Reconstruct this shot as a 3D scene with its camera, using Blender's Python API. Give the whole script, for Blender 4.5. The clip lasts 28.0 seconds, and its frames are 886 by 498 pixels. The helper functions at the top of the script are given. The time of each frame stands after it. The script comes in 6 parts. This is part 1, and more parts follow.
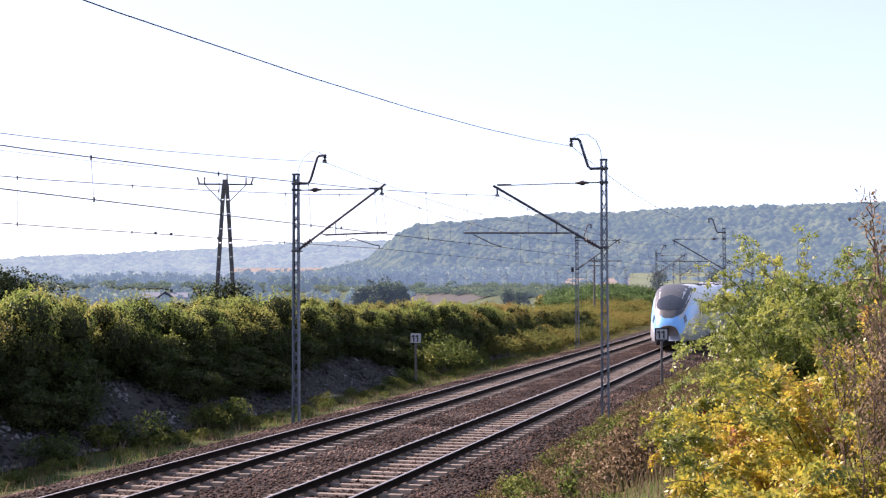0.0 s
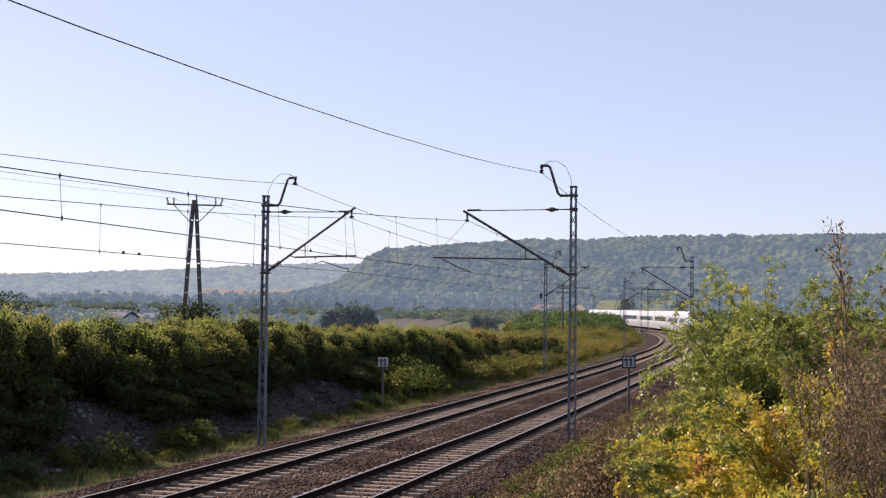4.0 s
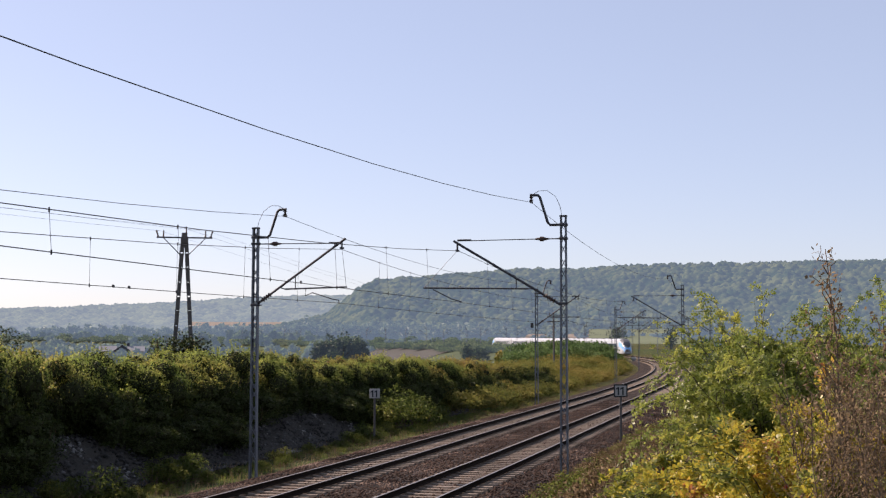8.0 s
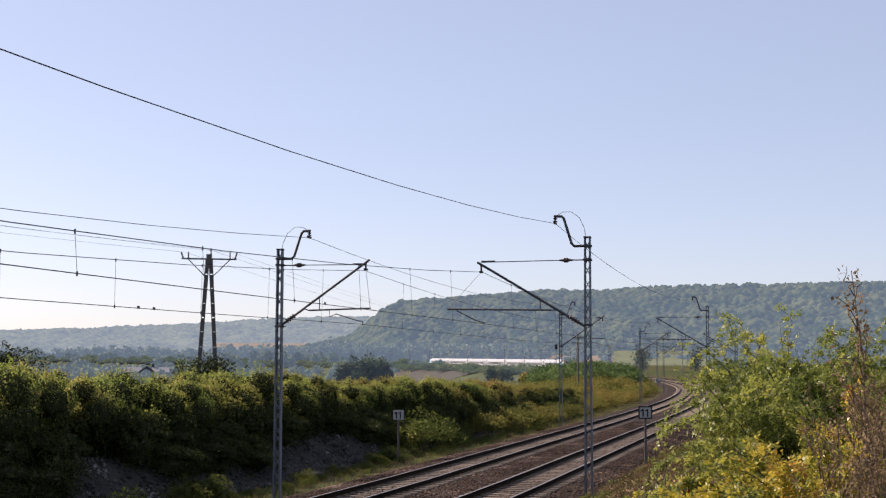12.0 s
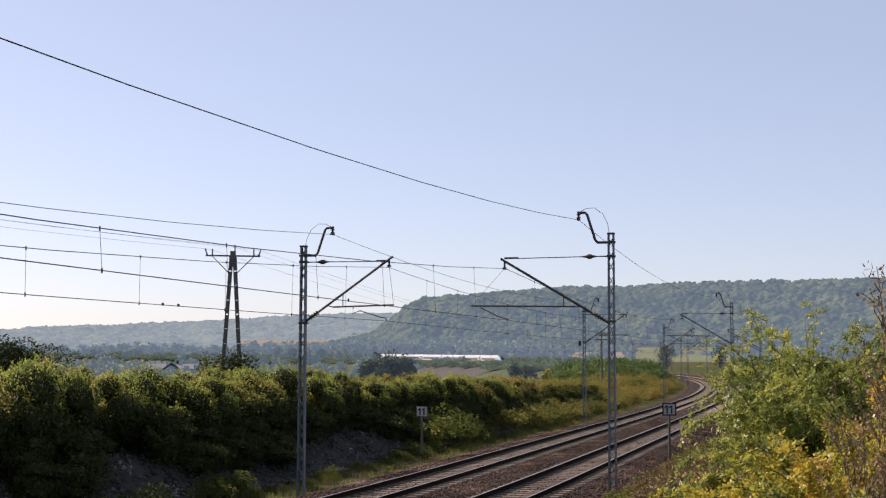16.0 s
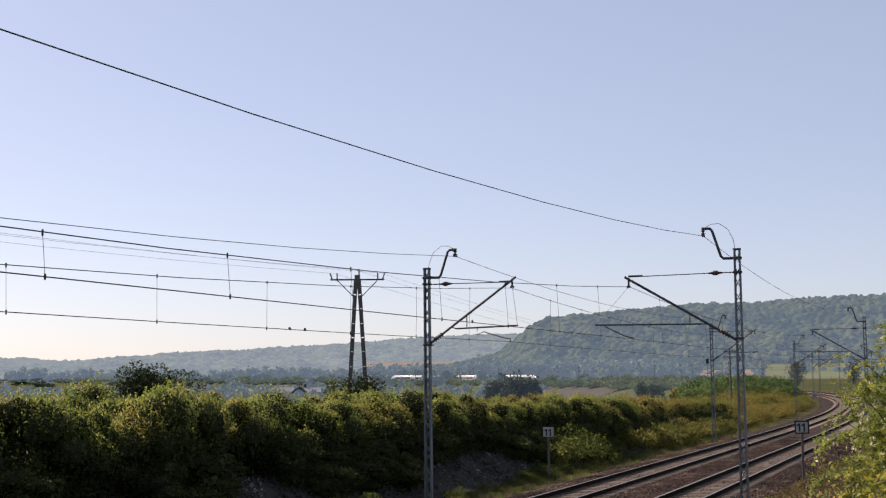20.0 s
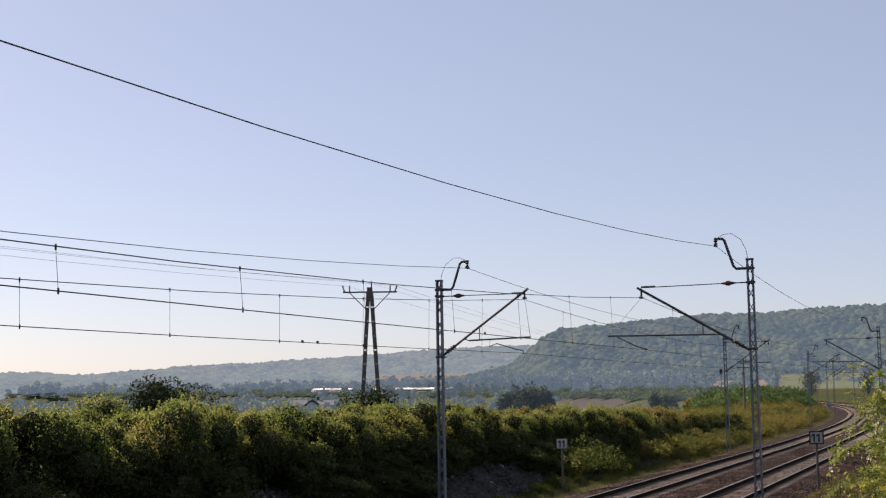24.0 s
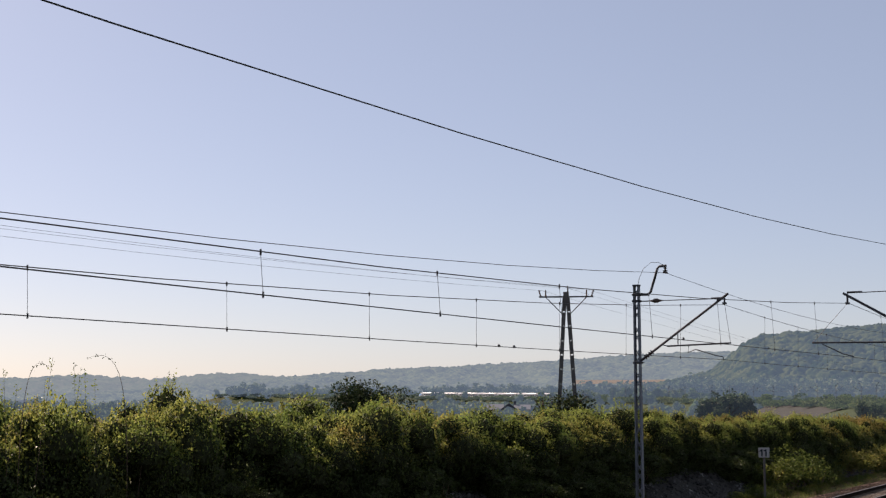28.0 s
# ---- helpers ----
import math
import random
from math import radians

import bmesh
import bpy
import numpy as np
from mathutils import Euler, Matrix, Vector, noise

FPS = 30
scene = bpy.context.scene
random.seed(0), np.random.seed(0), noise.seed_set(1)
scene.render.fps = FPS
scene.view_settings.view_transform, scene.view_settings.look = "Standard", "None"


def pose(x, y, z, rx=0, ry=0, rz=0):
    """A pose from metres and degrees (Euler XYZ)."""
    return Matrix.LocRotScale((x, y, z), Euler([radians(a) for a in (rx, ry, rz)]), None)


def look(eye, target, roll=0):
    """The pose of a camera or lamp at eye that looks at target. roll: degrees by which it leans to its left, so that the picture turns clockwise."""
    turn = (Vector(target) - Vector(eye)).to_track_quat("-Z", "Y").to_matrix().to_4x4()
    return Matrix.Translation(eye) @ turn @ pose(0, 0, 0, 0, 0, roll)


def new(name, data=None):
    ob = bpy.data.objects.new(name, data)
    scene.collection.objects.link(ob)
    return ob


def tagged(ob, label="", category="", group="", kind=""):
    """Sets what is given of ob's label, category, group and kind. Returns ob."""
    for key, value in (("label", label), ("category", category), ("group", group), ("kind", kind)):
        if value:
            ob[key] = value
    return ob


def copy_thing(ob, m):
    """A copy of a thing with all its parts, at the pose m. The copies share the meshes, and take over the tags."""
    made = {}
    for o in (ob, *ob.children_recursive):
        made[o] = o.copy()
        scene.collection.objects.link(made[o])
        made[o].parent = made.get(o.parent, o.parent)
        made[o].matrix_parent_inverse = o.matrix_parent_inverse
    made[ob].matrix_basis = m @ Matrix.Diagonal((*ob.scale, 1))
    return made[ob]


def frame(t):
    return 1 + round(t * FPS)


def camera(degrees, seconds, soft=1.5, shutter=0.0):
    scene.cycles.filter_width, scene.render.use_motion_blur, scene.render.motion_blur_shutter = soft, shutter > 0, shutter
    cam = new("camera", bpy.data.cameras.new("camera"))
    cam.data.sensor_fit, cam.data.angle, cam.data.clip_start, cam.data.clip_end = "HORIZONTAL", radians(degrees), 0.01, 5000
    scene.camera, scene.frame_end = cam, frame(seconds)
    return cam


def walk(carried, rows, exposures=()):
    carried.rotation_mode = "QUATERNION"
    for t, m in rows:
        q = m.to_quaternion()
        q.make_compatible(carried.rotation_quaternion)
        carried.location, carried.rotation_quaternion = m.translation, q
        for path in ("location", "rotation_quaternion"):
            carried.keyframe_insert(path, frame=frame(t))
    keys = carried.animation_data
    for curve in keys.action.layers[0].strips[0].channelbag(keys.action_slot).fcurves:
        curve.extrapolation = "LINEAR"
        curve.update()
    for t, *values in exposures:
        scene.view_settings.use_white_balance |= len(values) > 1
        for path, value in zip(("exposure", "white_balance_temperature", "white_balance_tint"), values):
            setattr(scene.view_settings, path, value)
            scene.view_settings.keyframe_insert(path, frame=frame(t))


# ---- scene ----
EYE = 3.8          # height of the lens above the near rails
PATH = [
    (0, pose(0, 0, EYE, 91.737, 0.179, 0.003)),
    (0.5, pose(0, 0, EYE, 91.926, 0.021, -0.108)),
    (1, pose(0, 0, EYE, 92.202, -0.059, -0.437)),
    (1.5, pose(0, 0, EYE, 92.269, -0.109, -0.316)),
    (2, pose(0, 0, EYE, 92.325, -0.364, -0.696)),
    (2.5, pose(0, 0, EYE, 92.420, -0.681, -0.974)),
    (3, pose(0, 0, EYE, 92.426, -0.643, -1.129)),
    (3.5, pose(0, 0, EYE, 92.559, -0.742, -1.276)),
    (5.5, pose(0, 0, EYE, 93.477, -0.353, -1.687)),
    (6, pose(0, 0, EYE, 93.605, -0.244, -1.726)),
    (6.5, pose(0, 0, EYE, 93.676, -0.206, -1.705)),
    (7, pose(0, 0, EYE, 93.727, -0.040, -1.689)),
    (7.5, pose(0, 0, EYE, 93.892, -0.121, -1.705)),
    (8, pose(0, 0, EYE, 94.082, -0.125, -1.720)),
    (8.5, pose(0, 0, EYE, 94.220, -0.146, -1.698)),
    (9, pose(0, 0, EYE, 94.338, -0.263, -1.556)),
    (9.5, pose(0, 0, EYE, 94.402, -0.398, -1.474)),
    (10, pose(0, 0, EYE, 94.526, -0.426, -1.378)),
    (10.5, pose(0, 0, EYE, 94.623, -0.327, -1.212)),
    (11, pose(0, 0, EYE, 94.724, -0.248, -1.059)),
    (11.5, pose(0, 0, EYE, 94.847, -0.225, -0.936)),
    (12, pose(0, 0, EYE, 94.986, -0.184, -0.706)),
    (12.5, pose(0, 0, EYE, 94.910, -0.395, -0.468)),
    (14.5, pose(0, 0, EYE, 94.631, -0.517, -0.063)),
    (15, pose(0, 0, EYE, 94.626, -0.552, 0.075)),
    (15.5, pose(0, 0, EYE, 94.723, -0.593, 0.188)),
    (16, pose(0, 0, EYE, 94.837, -0.181, 0.288)),
    (16.5, pose(0, 0, EYE, 94.947, -0.256, 0.329)),
    (17, pose(0, 0, EYE, 95.013, 0.026, 1.140)),
    (17.5, pose(0, 0, EYE, 95.102, 0.139, 2.203)),
    (18, pose(0, 0, EYE, 95.244, 0.177, 3.022)),
    (18.5, pose(0, 0, EYE, 95.380, 0.195, 3.666)),
    (19, pose(0, 0, EYE, 95.517, 0.237, 4.360)),
    (19.5, pose(0, 0, EYE, 95.636, 0.447, 5.048)),
    (20, pose(0, 0, EYE, 95.739, 0.585, 5.594)),
    (20.5, pose(0, 0, EYE, 95.839, 0.751, 5.664)),
    (21, pose(0, 0, EYE, 95.930, 0.552, 5.498)),
    (21.5, pose(0, 0, EYE, 95.991, 0.638, 5.548)),
    (23.5, pose(0, 0, EYE, 96.270, 0.895, 5.607)),
    (24, pose(0, 0, EYE, 96.255, 0.890, 6.145)),
    (24.5, pose(0, 0, EYE, 96.142, 0.807, 6.719)),
    (25, pose(0, 0, EYE, 96.113, 0.943, 7.897)),
    (25.5, pose(0, 0, EYE, 96.144, 0.895, 9.805)),
    (26, pose(0, 0, EYE, 96.196, 0.890, 11.399)),
    (26.5, pose(0, 0, EYE, 96.370, 0.830, 12.551)),
    (27, pose(0, 0, EYE, 96.604, 0.713, 13.576)),
    (27.5, pose(0, 0, EYE, 96.629, 0.442, 14.090)),
    (28, pose(0, 0, EYE, 96.522, 0.091, 14.450)),
]
cam = camera(36.46, 28.0, soft=1.25)
walk(cam, PATH, exposures=[(0, 1.82, 6700, 34), (1, 1.54, 6750, 34), (2, 1.38, 6900, 32), (3.5, 1.26, 7150, 30.5), (6, 1.16, 7250, 28), (12, 1.1, 7300, 27.5), (17, 1.06, 7350, 27), (20, 0.96, 7400, 26.5), (22, 0.88, 7400, 26), (24, 0.88, 7400, 26), (26, 0.9, 7400, 25.5), (28, 0.7, 7400, 25)])

# ---- light ----
SUN_AZ, SUN_EL = 58.0, 37.5     # degrees left of the view's start, and above the horizon
world = bpy.data.worlds.new("sky")
scene.world = world
world.use_nodes = True
wn = world.node_tree.nodes
sky = wn.new("ShaderNodeTexSky")
sky.sky_type = "NISHITA"
sky.sun_disc = False
sky.sun_elevation = radians(SUN_EL)
sky.sun_rotation = radians(-SUN_AZ)
sky.air_density, sky.dust_density, sky.ozone_density = 0.8, 0.7, 2.8
wn["Background"].inputs[1].default_value = 0.075
veil = wn.new("ShaderNodeMix")          # thin even haze over the whole sky
veil.data_type = "RGBA"
veil.inputs["Factor"].default_value = 0.42
veil.inputs["B"].default_value = (3.5, 4.6, 5.75, 1)
world.node_tree.links.new(sky.outputs[0], veil.inputs["A"])
world.node_tree.links.new(veil.outputs["Result"], wn["Background"].inputs[0])
sun_data = bpy.data.lights.new("sun", "SUN")
sun_data.energy, sun_data.angle, sun_data.color = 3.7, radians(0.6), (1.0, 0.93, 0.82)
sun = new("sun", sun_data)
sa, se = radians(SUN_AZ), radians(SUN_EL)
sun.matrix_basis = look((0, 0, 50), (math.sin(sa) * math.cos(se) * 50, -math.cos(sa) * math.cos(se) * 50, 50 - math.sin(se) * 50))


# ---- building helpers ----
def link(name, me, material, parent=None, label=""):
    """One mesh object, as a part when it has a parent."""
    if material is not None and not me.materials:
        me.materials.append(material)
    ob = new(name, me)
    if parent is not None:
        ob.parent = parent
    if label:
        ob["label"] = label
    return ob


def part(name, bm, material, parent=None, label="", smooth=False):
    me = bpy.data.meshes.new(name)
    bm.normal_update()
    bm.to_mesh(me)
    bm.free()
    if smooth:
        me.shade_smooth()
    return link(name, me, material, parent, label)


def pymesh(name, verts, faces, smooth=False):
    me = bpy.data.meshes.new(name)
    me.from_pydata([tuple(v) for v in verts], [], [tuple(f) for f in faces])
    me.update()
    if smooth:
        me.shade_smooth()
    return me


def fastmesh(name, verts, quads, smooth=False, normals=None):
    """A mesh from numpy arrays; all faces have the same number of corners. normals: one for each face, when its corners are its own."""
    me = bpy.data.meshes.new(name)
    verts = np.asarray(verts, dtype=np.float32)
    quads = np.asarray(quads, dtype=np.int32)
    n, k = quads.shape
    me.vertices.add(len(verts))
    me.vertices.foreach_set("co", verts.ravel())
    me.loops.add(n * k)
    me.loops.foreach_set("vertex_index", quads.ravel())
    me.polygons.add(n)
    me.polygons.foreach_set("loop_start", np.arange(0, n * k, k, dtype=np.int32))
    me.polygons.foreach_set("loop_total", np.full(n, k, dtype=np.int32))
    me.update(calc_edges=True)
    if normals is not None:
        me.normals_split_custom_set_from_vertices(np.repeat(normals, len(verts) // len(normals), axis=0).astype(np.float32))
    if smooth:
        me.shade_smooth()
    return me


def empty(name, m, label="", category="", group="", kind=""):
    ob = new(name)
    ob.matrix_basis = m
    return tagged(ob, label, category, group, kind)


def add_box(bm, size, m=None, bevel=0.0):
    r = bmesh.ops.create_cube(bm, size=1.0, matrix=(m or Matrix()) @ Matrix.Diagonal((*size, 1)))
    if bevel:
        es = list({e for v in r["verts"] for e in v.link_edges})
        bmesh.ops.bevel(bm, geom=es, offset=bevel, segments=1, affect="EDGES")
    return bm


def add_rod(bm, a, b, r, r2=None, sides=8):
    a, b = Vector(a), Vector(b)
    d = b - a
    m = Matrix.Translation((a + b) / 2) @ d.to_track_quat("Z", "Y").to_matrix().to_4x4()
    bmesh.ops.create_cone(bm, cap_ends=True, segments=sides, radius1=r, radius2=r if r2 is None else r2, depth=d.length, matrix=m)
    return bm


def tube_mesh(points, r, sides=5):
    """Vertices and quads of a tube along points."""
    pts = [Vector(p) for p in points]
    vs, fs = [], []
    for i, p in enumerate(pts):
        d = (pts[min(i + 1, len(pts) - 1)] - pts[max(i - 1, 0)]).normalized()
        q = d.to_track_quat("Z", "Y")
        rr = r[i] if isinstance(r, (list, tuple)) else r
        for k in range(sides):
            a = 2 * math.pi * k / sides
            vs.append(p + q @ Vector((math.cos(a) * rr, math.sin(a) * rr, 0)))
    for i in range(len(pts) - 1):
        for k in range(sides):
            k2 = (k + 1) % sides
            fs.append((i * sides + k, i * sides + k2, (i + 1) * sides + k2, (i + 1) * sides + k))
    return vs, fs


def tubes(name, lines, r, sides=5):
    vs, fs = [], []
    for pts in lines:
        v, f = tube_mesh(pts, r, sides)
        o = len(vs)
        vs += v
        fs += [tuple(i + o for i in q) for q in f]
    return pymesh(name, vs, fs, True)


# ---- materials ----
def material(name, color, rough=0.8, metal=0.0, var=0.25, scale=6.0, fine=60.0, bump=0.2, tint=None, spec=0.3, random_obj=0.0):
    """A painted, stone or metal surface: colour varied at two scales, with fine relief."""
    m = bpy.data.materials.new(name)
    m.use_nodes = True
    nt = m.node_tree
    b = nt.nodes["Principled BSDF"]
    co = nt.nodes.new("ShaderNodeTexCoord")
    n1 = nt.nodes.new("ShaderNodeTexNoise")
    n1.inputs["Scale"].default_value, n1.inputs["Detail"].default_value = scale, 5
    n2 = nt.nodes.new("ShaderNodeTexNoise")
    n2.inputs["Scale"].default_value, n2.inputs["Detail"].default_value = fine, 3
    ad = nt.nodes.new("ShaderNodeMath")
    ad.operation = "ADD"
    ml = nt.nodes.new("ShaderNodeMath")
    ml.operation, ml.inputs[1].default_value = "MULTIPLY", 0.5
    rp = nt.nodes.new("ShaderNodeValToRGB")
    c = Vector(color)
    t = Vector(tint) if tint else c
    rp.color_ramp.elements[0].position, rp.color_ramp.elements[1].position = 0.32, 0.68
    rp.color_ramp.elements[0].color = (*(c * (1 - var)), 1)
    rp.color_ramp.elements[1].color = (*(t * (1 + var)), 1)
    nt.links.new(co.outputs["Object"], n1.inputs["Vector"])
    nt.links.new(co.outputs["Object"], n2.inputs["Vector"])
    nt.links.new(n1.outputs["Fac"], ad.inputs[0])
    nt.links.new(n2.outputs["Fac"], ad.inputs[1])
    nt.links.new(ad.outputs[0], ml.inputs[0])
    nt.links.new(ml.outputs[0], rp.inputs["Fac"])
    out = rp.outputs["Color"]
    if random_obj:
        oi = nt.nodes.new("ShaderNodeObjectInfo")
        mr = nt.nodes.new("ShaderNodeMapRange")
        mr.inputs["To Min"].default_value, mr.inputs["To Max"].default_value = 1 - random_obj, 1 + random_obj
        mx = nt.nodes.new("ShaderNodeVectorMath")
        mx.operation = "SCALE"
        nt.links.new(oi.outputs["Random"], mr.inputs["Value"])
        nt.links.new(out, mx.inputs[0])
        nt.links.new(mr.outputs[0], mx.inputs["Scale"])
        out = mx.outputs[0]
    nt.links.new(out, b.inputs["Base Color"])
    b.inputs["Roughness"].default_value = rough
    b.inputs["Metallic"].default_value = metal
    b.inputs["Specular IOR Level"].default_value = spec
    if bump:
        bp = nt.nodes.new("ShaderNodeBump")
        bp.inputs["Strength"].default_value, bp.inputs["Distance"].default_value = bump, 0.02
        nt.links.new(n2.outputs["Fac"], bp.inputs["Height"])
        nt.links.new(bp.outputs[0], b.inputs["Normal"])
    return m


def leaf_material(name, colors, through_share=0.4, patch=0.6, rough=0.55, haze_glow=0.0, gloss=0.12):
    """Leaves: colours by island and by a slow noise, with light coming through them; far ones glow bluish in place of
    haze.
    """
    m = bpy.data.materials.new(name)
    m.use_nodes = True
    nt = m.node_tree
    b = nt.nodes["Principled BSDF"]
    ge = nt.nodes.new("ShaderNodeNewGeometry")
    no = nt.nodes.new("ShaderNodeTexNoise")
    no.inputs["Scale"].default_value, no.inputs["Detail"].default_value = patch, 3
    mx = nt.nodes.new("ShaderNodeMath")
    mx.operation, mx.inputs[1].default_value = "MULTIPLY_ADD", 0.36
    sc = nt.nodes.new("ShaderNodeMath")
    sc.operation, sc.inputs[1].default_value = "MULTIPLY_ADD", 1.8
    sc.inputs[2].default_value = -0.56
    nt.links.new(ge.outputs["Position"], no.inputs["Vector"])
    nt.links.new(no.outputs["Fac"], sc.inputs[0])
    nt.links.new(ge.outputs["Random Per Island"], mx.inputs[0])
    nt.links.new(sc.outputs[0], mx.inputs[2])
    rp = nt.nodes.new("ShaderNodeValToRGB")
    el = rp.color_ramp.elements
    while len(el) < len(colors):
        el.new(0.5)
    for i, c in enumerate(colors):
        el[i].position = 0.1 + 0.85 * i / (len(colors) - 1)
        el[i].color = (*c, 1)
    nt.links.new(mx.outputs[0], rp.inputs["Fac"])
    nt.links.new(rp.outputs["Color"], b.inputs["Base Color"])
    b.inputs["Roughness"].default_value = rough
    b.inputs["Specular IOR Level"].default_value = gloss
    # bluish emission, painting haze onto distant leaves
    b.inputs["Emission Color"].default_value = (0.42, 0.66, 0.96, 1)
    b.inputs["Emission Strength"].default_value = haze_glow
    tr = nt.nodes.new("ShaderNodeBsdfTranslucent")
    nt.links.new(rp.outputs["Color"], tr.inputs["Color"])
    mi = nt.nodes.new("ShaderNodeMixShader")
    mi.inputs[0].default_value = through_share
    nt.links.new(b.outputs[0], mi.inputs[1])
    nt.links.new(tr.outputs[0], mi.inputs[2])
    nt.links.new(mi.outputs[0], nt.nodes["Material Output"].inputs[0])
    return m


M_RAIL_SIDE = material("rusty_rail_steel", (0.022, 0.015, 0.011), 0.95, 0.0, 0.3, 3, 40, 0.2, spec=0.04)
M_RAIL_TOP = material("polished_rail_head", (0.27, 0.25, 0.235), 0.5, 0.8, 0.15, 4, 80, 0.05)
M_SLEEPER = material("weathered_concrete_sleeper", (0.17, 0.135, 0.105), 0.9, 0, 0.35, 2, 50, 0.3, random_obj=0.3)
M_STONE = leaf_material("ballast_stones", [(0.008, 0.005, 0.004), (0.034, 0.02, 0.015), (0.078, 0.049, 0.037), (0.2, 0.142, 0.112)], 0.0, 0.4, 0.9)
M_RUBBLE = leaf_material("grey_limestone_rubble", [(0.016, 0.015, 0.014), (0.04, 0.038, 0.035), (0.085, 0.082, 0.077), (0.26, 0.255, 0.24)], 0.0, 0.5, 0.95)
M_STEEL = material("galvanised_steel", (0.15, 0.165, 0.185), 0.6, 0.35, 0.25, 3, 40, 0.15)
M_STEEL_DARK = material("dark_bracket_steel", (0.06, 0.06, 0.065), 0.6, 0.3, 0.25, 3, 40, 0.15)
M_WIRE = material("weathered_copper_wire", (0.05, 0.048, 0.05), 0.6, 0.4, 0.2, 2, 30, 0.0)
M_INSUL = material("brown_glazed_porcelain", (0.06, 0.038, 0.03), 0.5, 0, 0.2, 8, 60, 0.0, spec=0.3)
M_CONCRETE = material("grey_concrete", (0.26, 0.25, 0.24), 0.9, 0, 0.2, 2, 40, 0.3)
M_POLE = material("old_concrete_pole", (0.11, 0.1, 0.095), 0.9, 0, 0.25, 2, 40, 0.3)
M_SIGN = material("white_sign_paint", (0.34, 0.34, 0.33), 0.6, 0, 0.15, 6, 60, 0.05)
M_BLACK = material("black_sign_paint", (0.02, 0.02, 0.022), 0.6, 0, 0.2, 6, 60, 0.05)
M_SOIL = material("dark_gravelly_earth", (0.036, 0.032, 0.026), 1.0, 0, 0.5, 1.5, 18, 0.8)
M_BARK = material("brown_bark", (0.09, 0.065, 0.045), 0.95, 0, 0.35, 5, 50, 0.6)
M_TWIG = material("grey_brown_twigs", (0.13, 0.09, 0.06), 0.95, 0, 0.3, 8, 60, 0.3)
# hedge sides darker, tops lighter: shade and sunlight put into the leaf colour
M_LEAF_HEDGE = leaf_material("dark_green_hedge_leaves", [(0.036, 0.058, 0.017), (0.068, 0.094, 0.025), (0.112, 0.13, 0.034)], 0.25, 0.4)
M_LEAF_LIT_TOP = leaf_material("lit_yellow_hedge_tops", [(0.14, 0.215, 0.05), (0.24, 0.3, 0.07), (0.34, 0.36, 0.09), (0.36, 0.27, 0.08)], 0.6, 0.35)
M_LEAF_AUTUMN = leaf_material("autumn_scrub_leaves", [(0.11, 0.145, 0.04), (0.19, 0.2, 0.05), (0.28, 0.235, 0.065), (0.31, 0.2, 0.065)], 0.55, 0.14)
M_LEAF_GREEN = leaf_material("green_shrub_leaves", [(0.06, 0.12, 0.045), (0.1, 0.17, 0.055), (0.16, 0.21, 0.07)], 0.5, 0.1)
M_LEAF_DARK = leaf_material("dark_tree_leaves", [(0.022, 0.04, 0.018), (0.038, 0.06, 0.025), (0.06, 0.075, 0.03)], 0.35, 0.2)
M_LEAF_VERGE = leaf_material("verge_weed_leaves", [(0.07, 0.11, 0.03), (0.13, 0.17, 0.04), (0.24, 0.24, 0.06)], 0.5, 0.5)
M_LEAF_ROSE = leaf_material("rose_leaves", [(0.08, 0.11, 0.03), (0.14, 0.17, 0.035), (0.28, 0.28, 0.05), (0.46, 0.39, 0.05), (0.48, 0.35, 0.05), (0.32, 0.13, 0.05)], 0.5, 2.6, 0.42, gloss=0.4)
M_LEAF_RED = leaf_material("reddened_rose_leaves", [(0.09, 0.1, 0.03), (0.2, 0.17, 0.04), (0.3, 0.12, 0.04), (0.42, 0.28, 0.05)], 0.5, 2.5, 0.42, gloss=0.4)
M_LEAF_LIME = leaf_material("fresh_green_leaves", [(0.09, 0.13, 0.03), (0.17, 0.22, 0.045), (0.29, 0.32, 0.07), (0.38, 0.36, 0.08)], 0.5, 1.2, 0.42, gloss=0.4)
M_DRY = leaf_material("dry_brown_stalks", [(0.1, 0.07, 0.042), (0.18, 0.125, 0.07), (0.29, 0.22, 0.13)], 0.35, 0.8)
M_SEED = leaf_material("withered_seed_heads", [(0.11, 0.07, 0.042), (0.19, 0.13, 0.075), (0.3, 0.22, 0.13)], 0.4, 1.5)
M_CANE = material("grey_brown_rose_canes", (0.055, 0.042, 0.034), 0.7, 0, 0.35, 8, 60, 0.2)
M_HIP = material("red_rose_hips", (0.4, 0.03, 0.015), 0.35, 0, 0.25, 10, 60, 0.0, spec=0.5)
M_WHITE = material("white_train_paint", (0.39, 0.405, 0.41), 0.3, 0, 0.06, 2, 30, 0.0, spec=0.5)
M_SILVER = material("silver_grey_train_paint", (0.3, 0.315, 0.335), 0.35, 0.2, 0.08, 2, 30, 0.0, spec=0.5)
M_BLUE = material("sky_blue_train_paint", (0.15, 0.39, 0.68), 0.3, 0, 0.06, 2, 30, 0.0, spec=0.5)
M_SURROUND = material("dark_grey_train_paint", (0.06, 0.064, 0.068), 0.5, 0.1, 0.1, 2, 30, 0.0, spec=0.35)
M_GLASS = material("dark_tinted_glass", (0.02, 0.024, 0.03), 0.08, 0, 0.1, 2, 30, 0.0, spec=0.6)
M_UNDER = material("dark_underframe", (0.035, 0.035, 0.038), 0.8, 0.2, 0.3, 4, 40, 0.2)


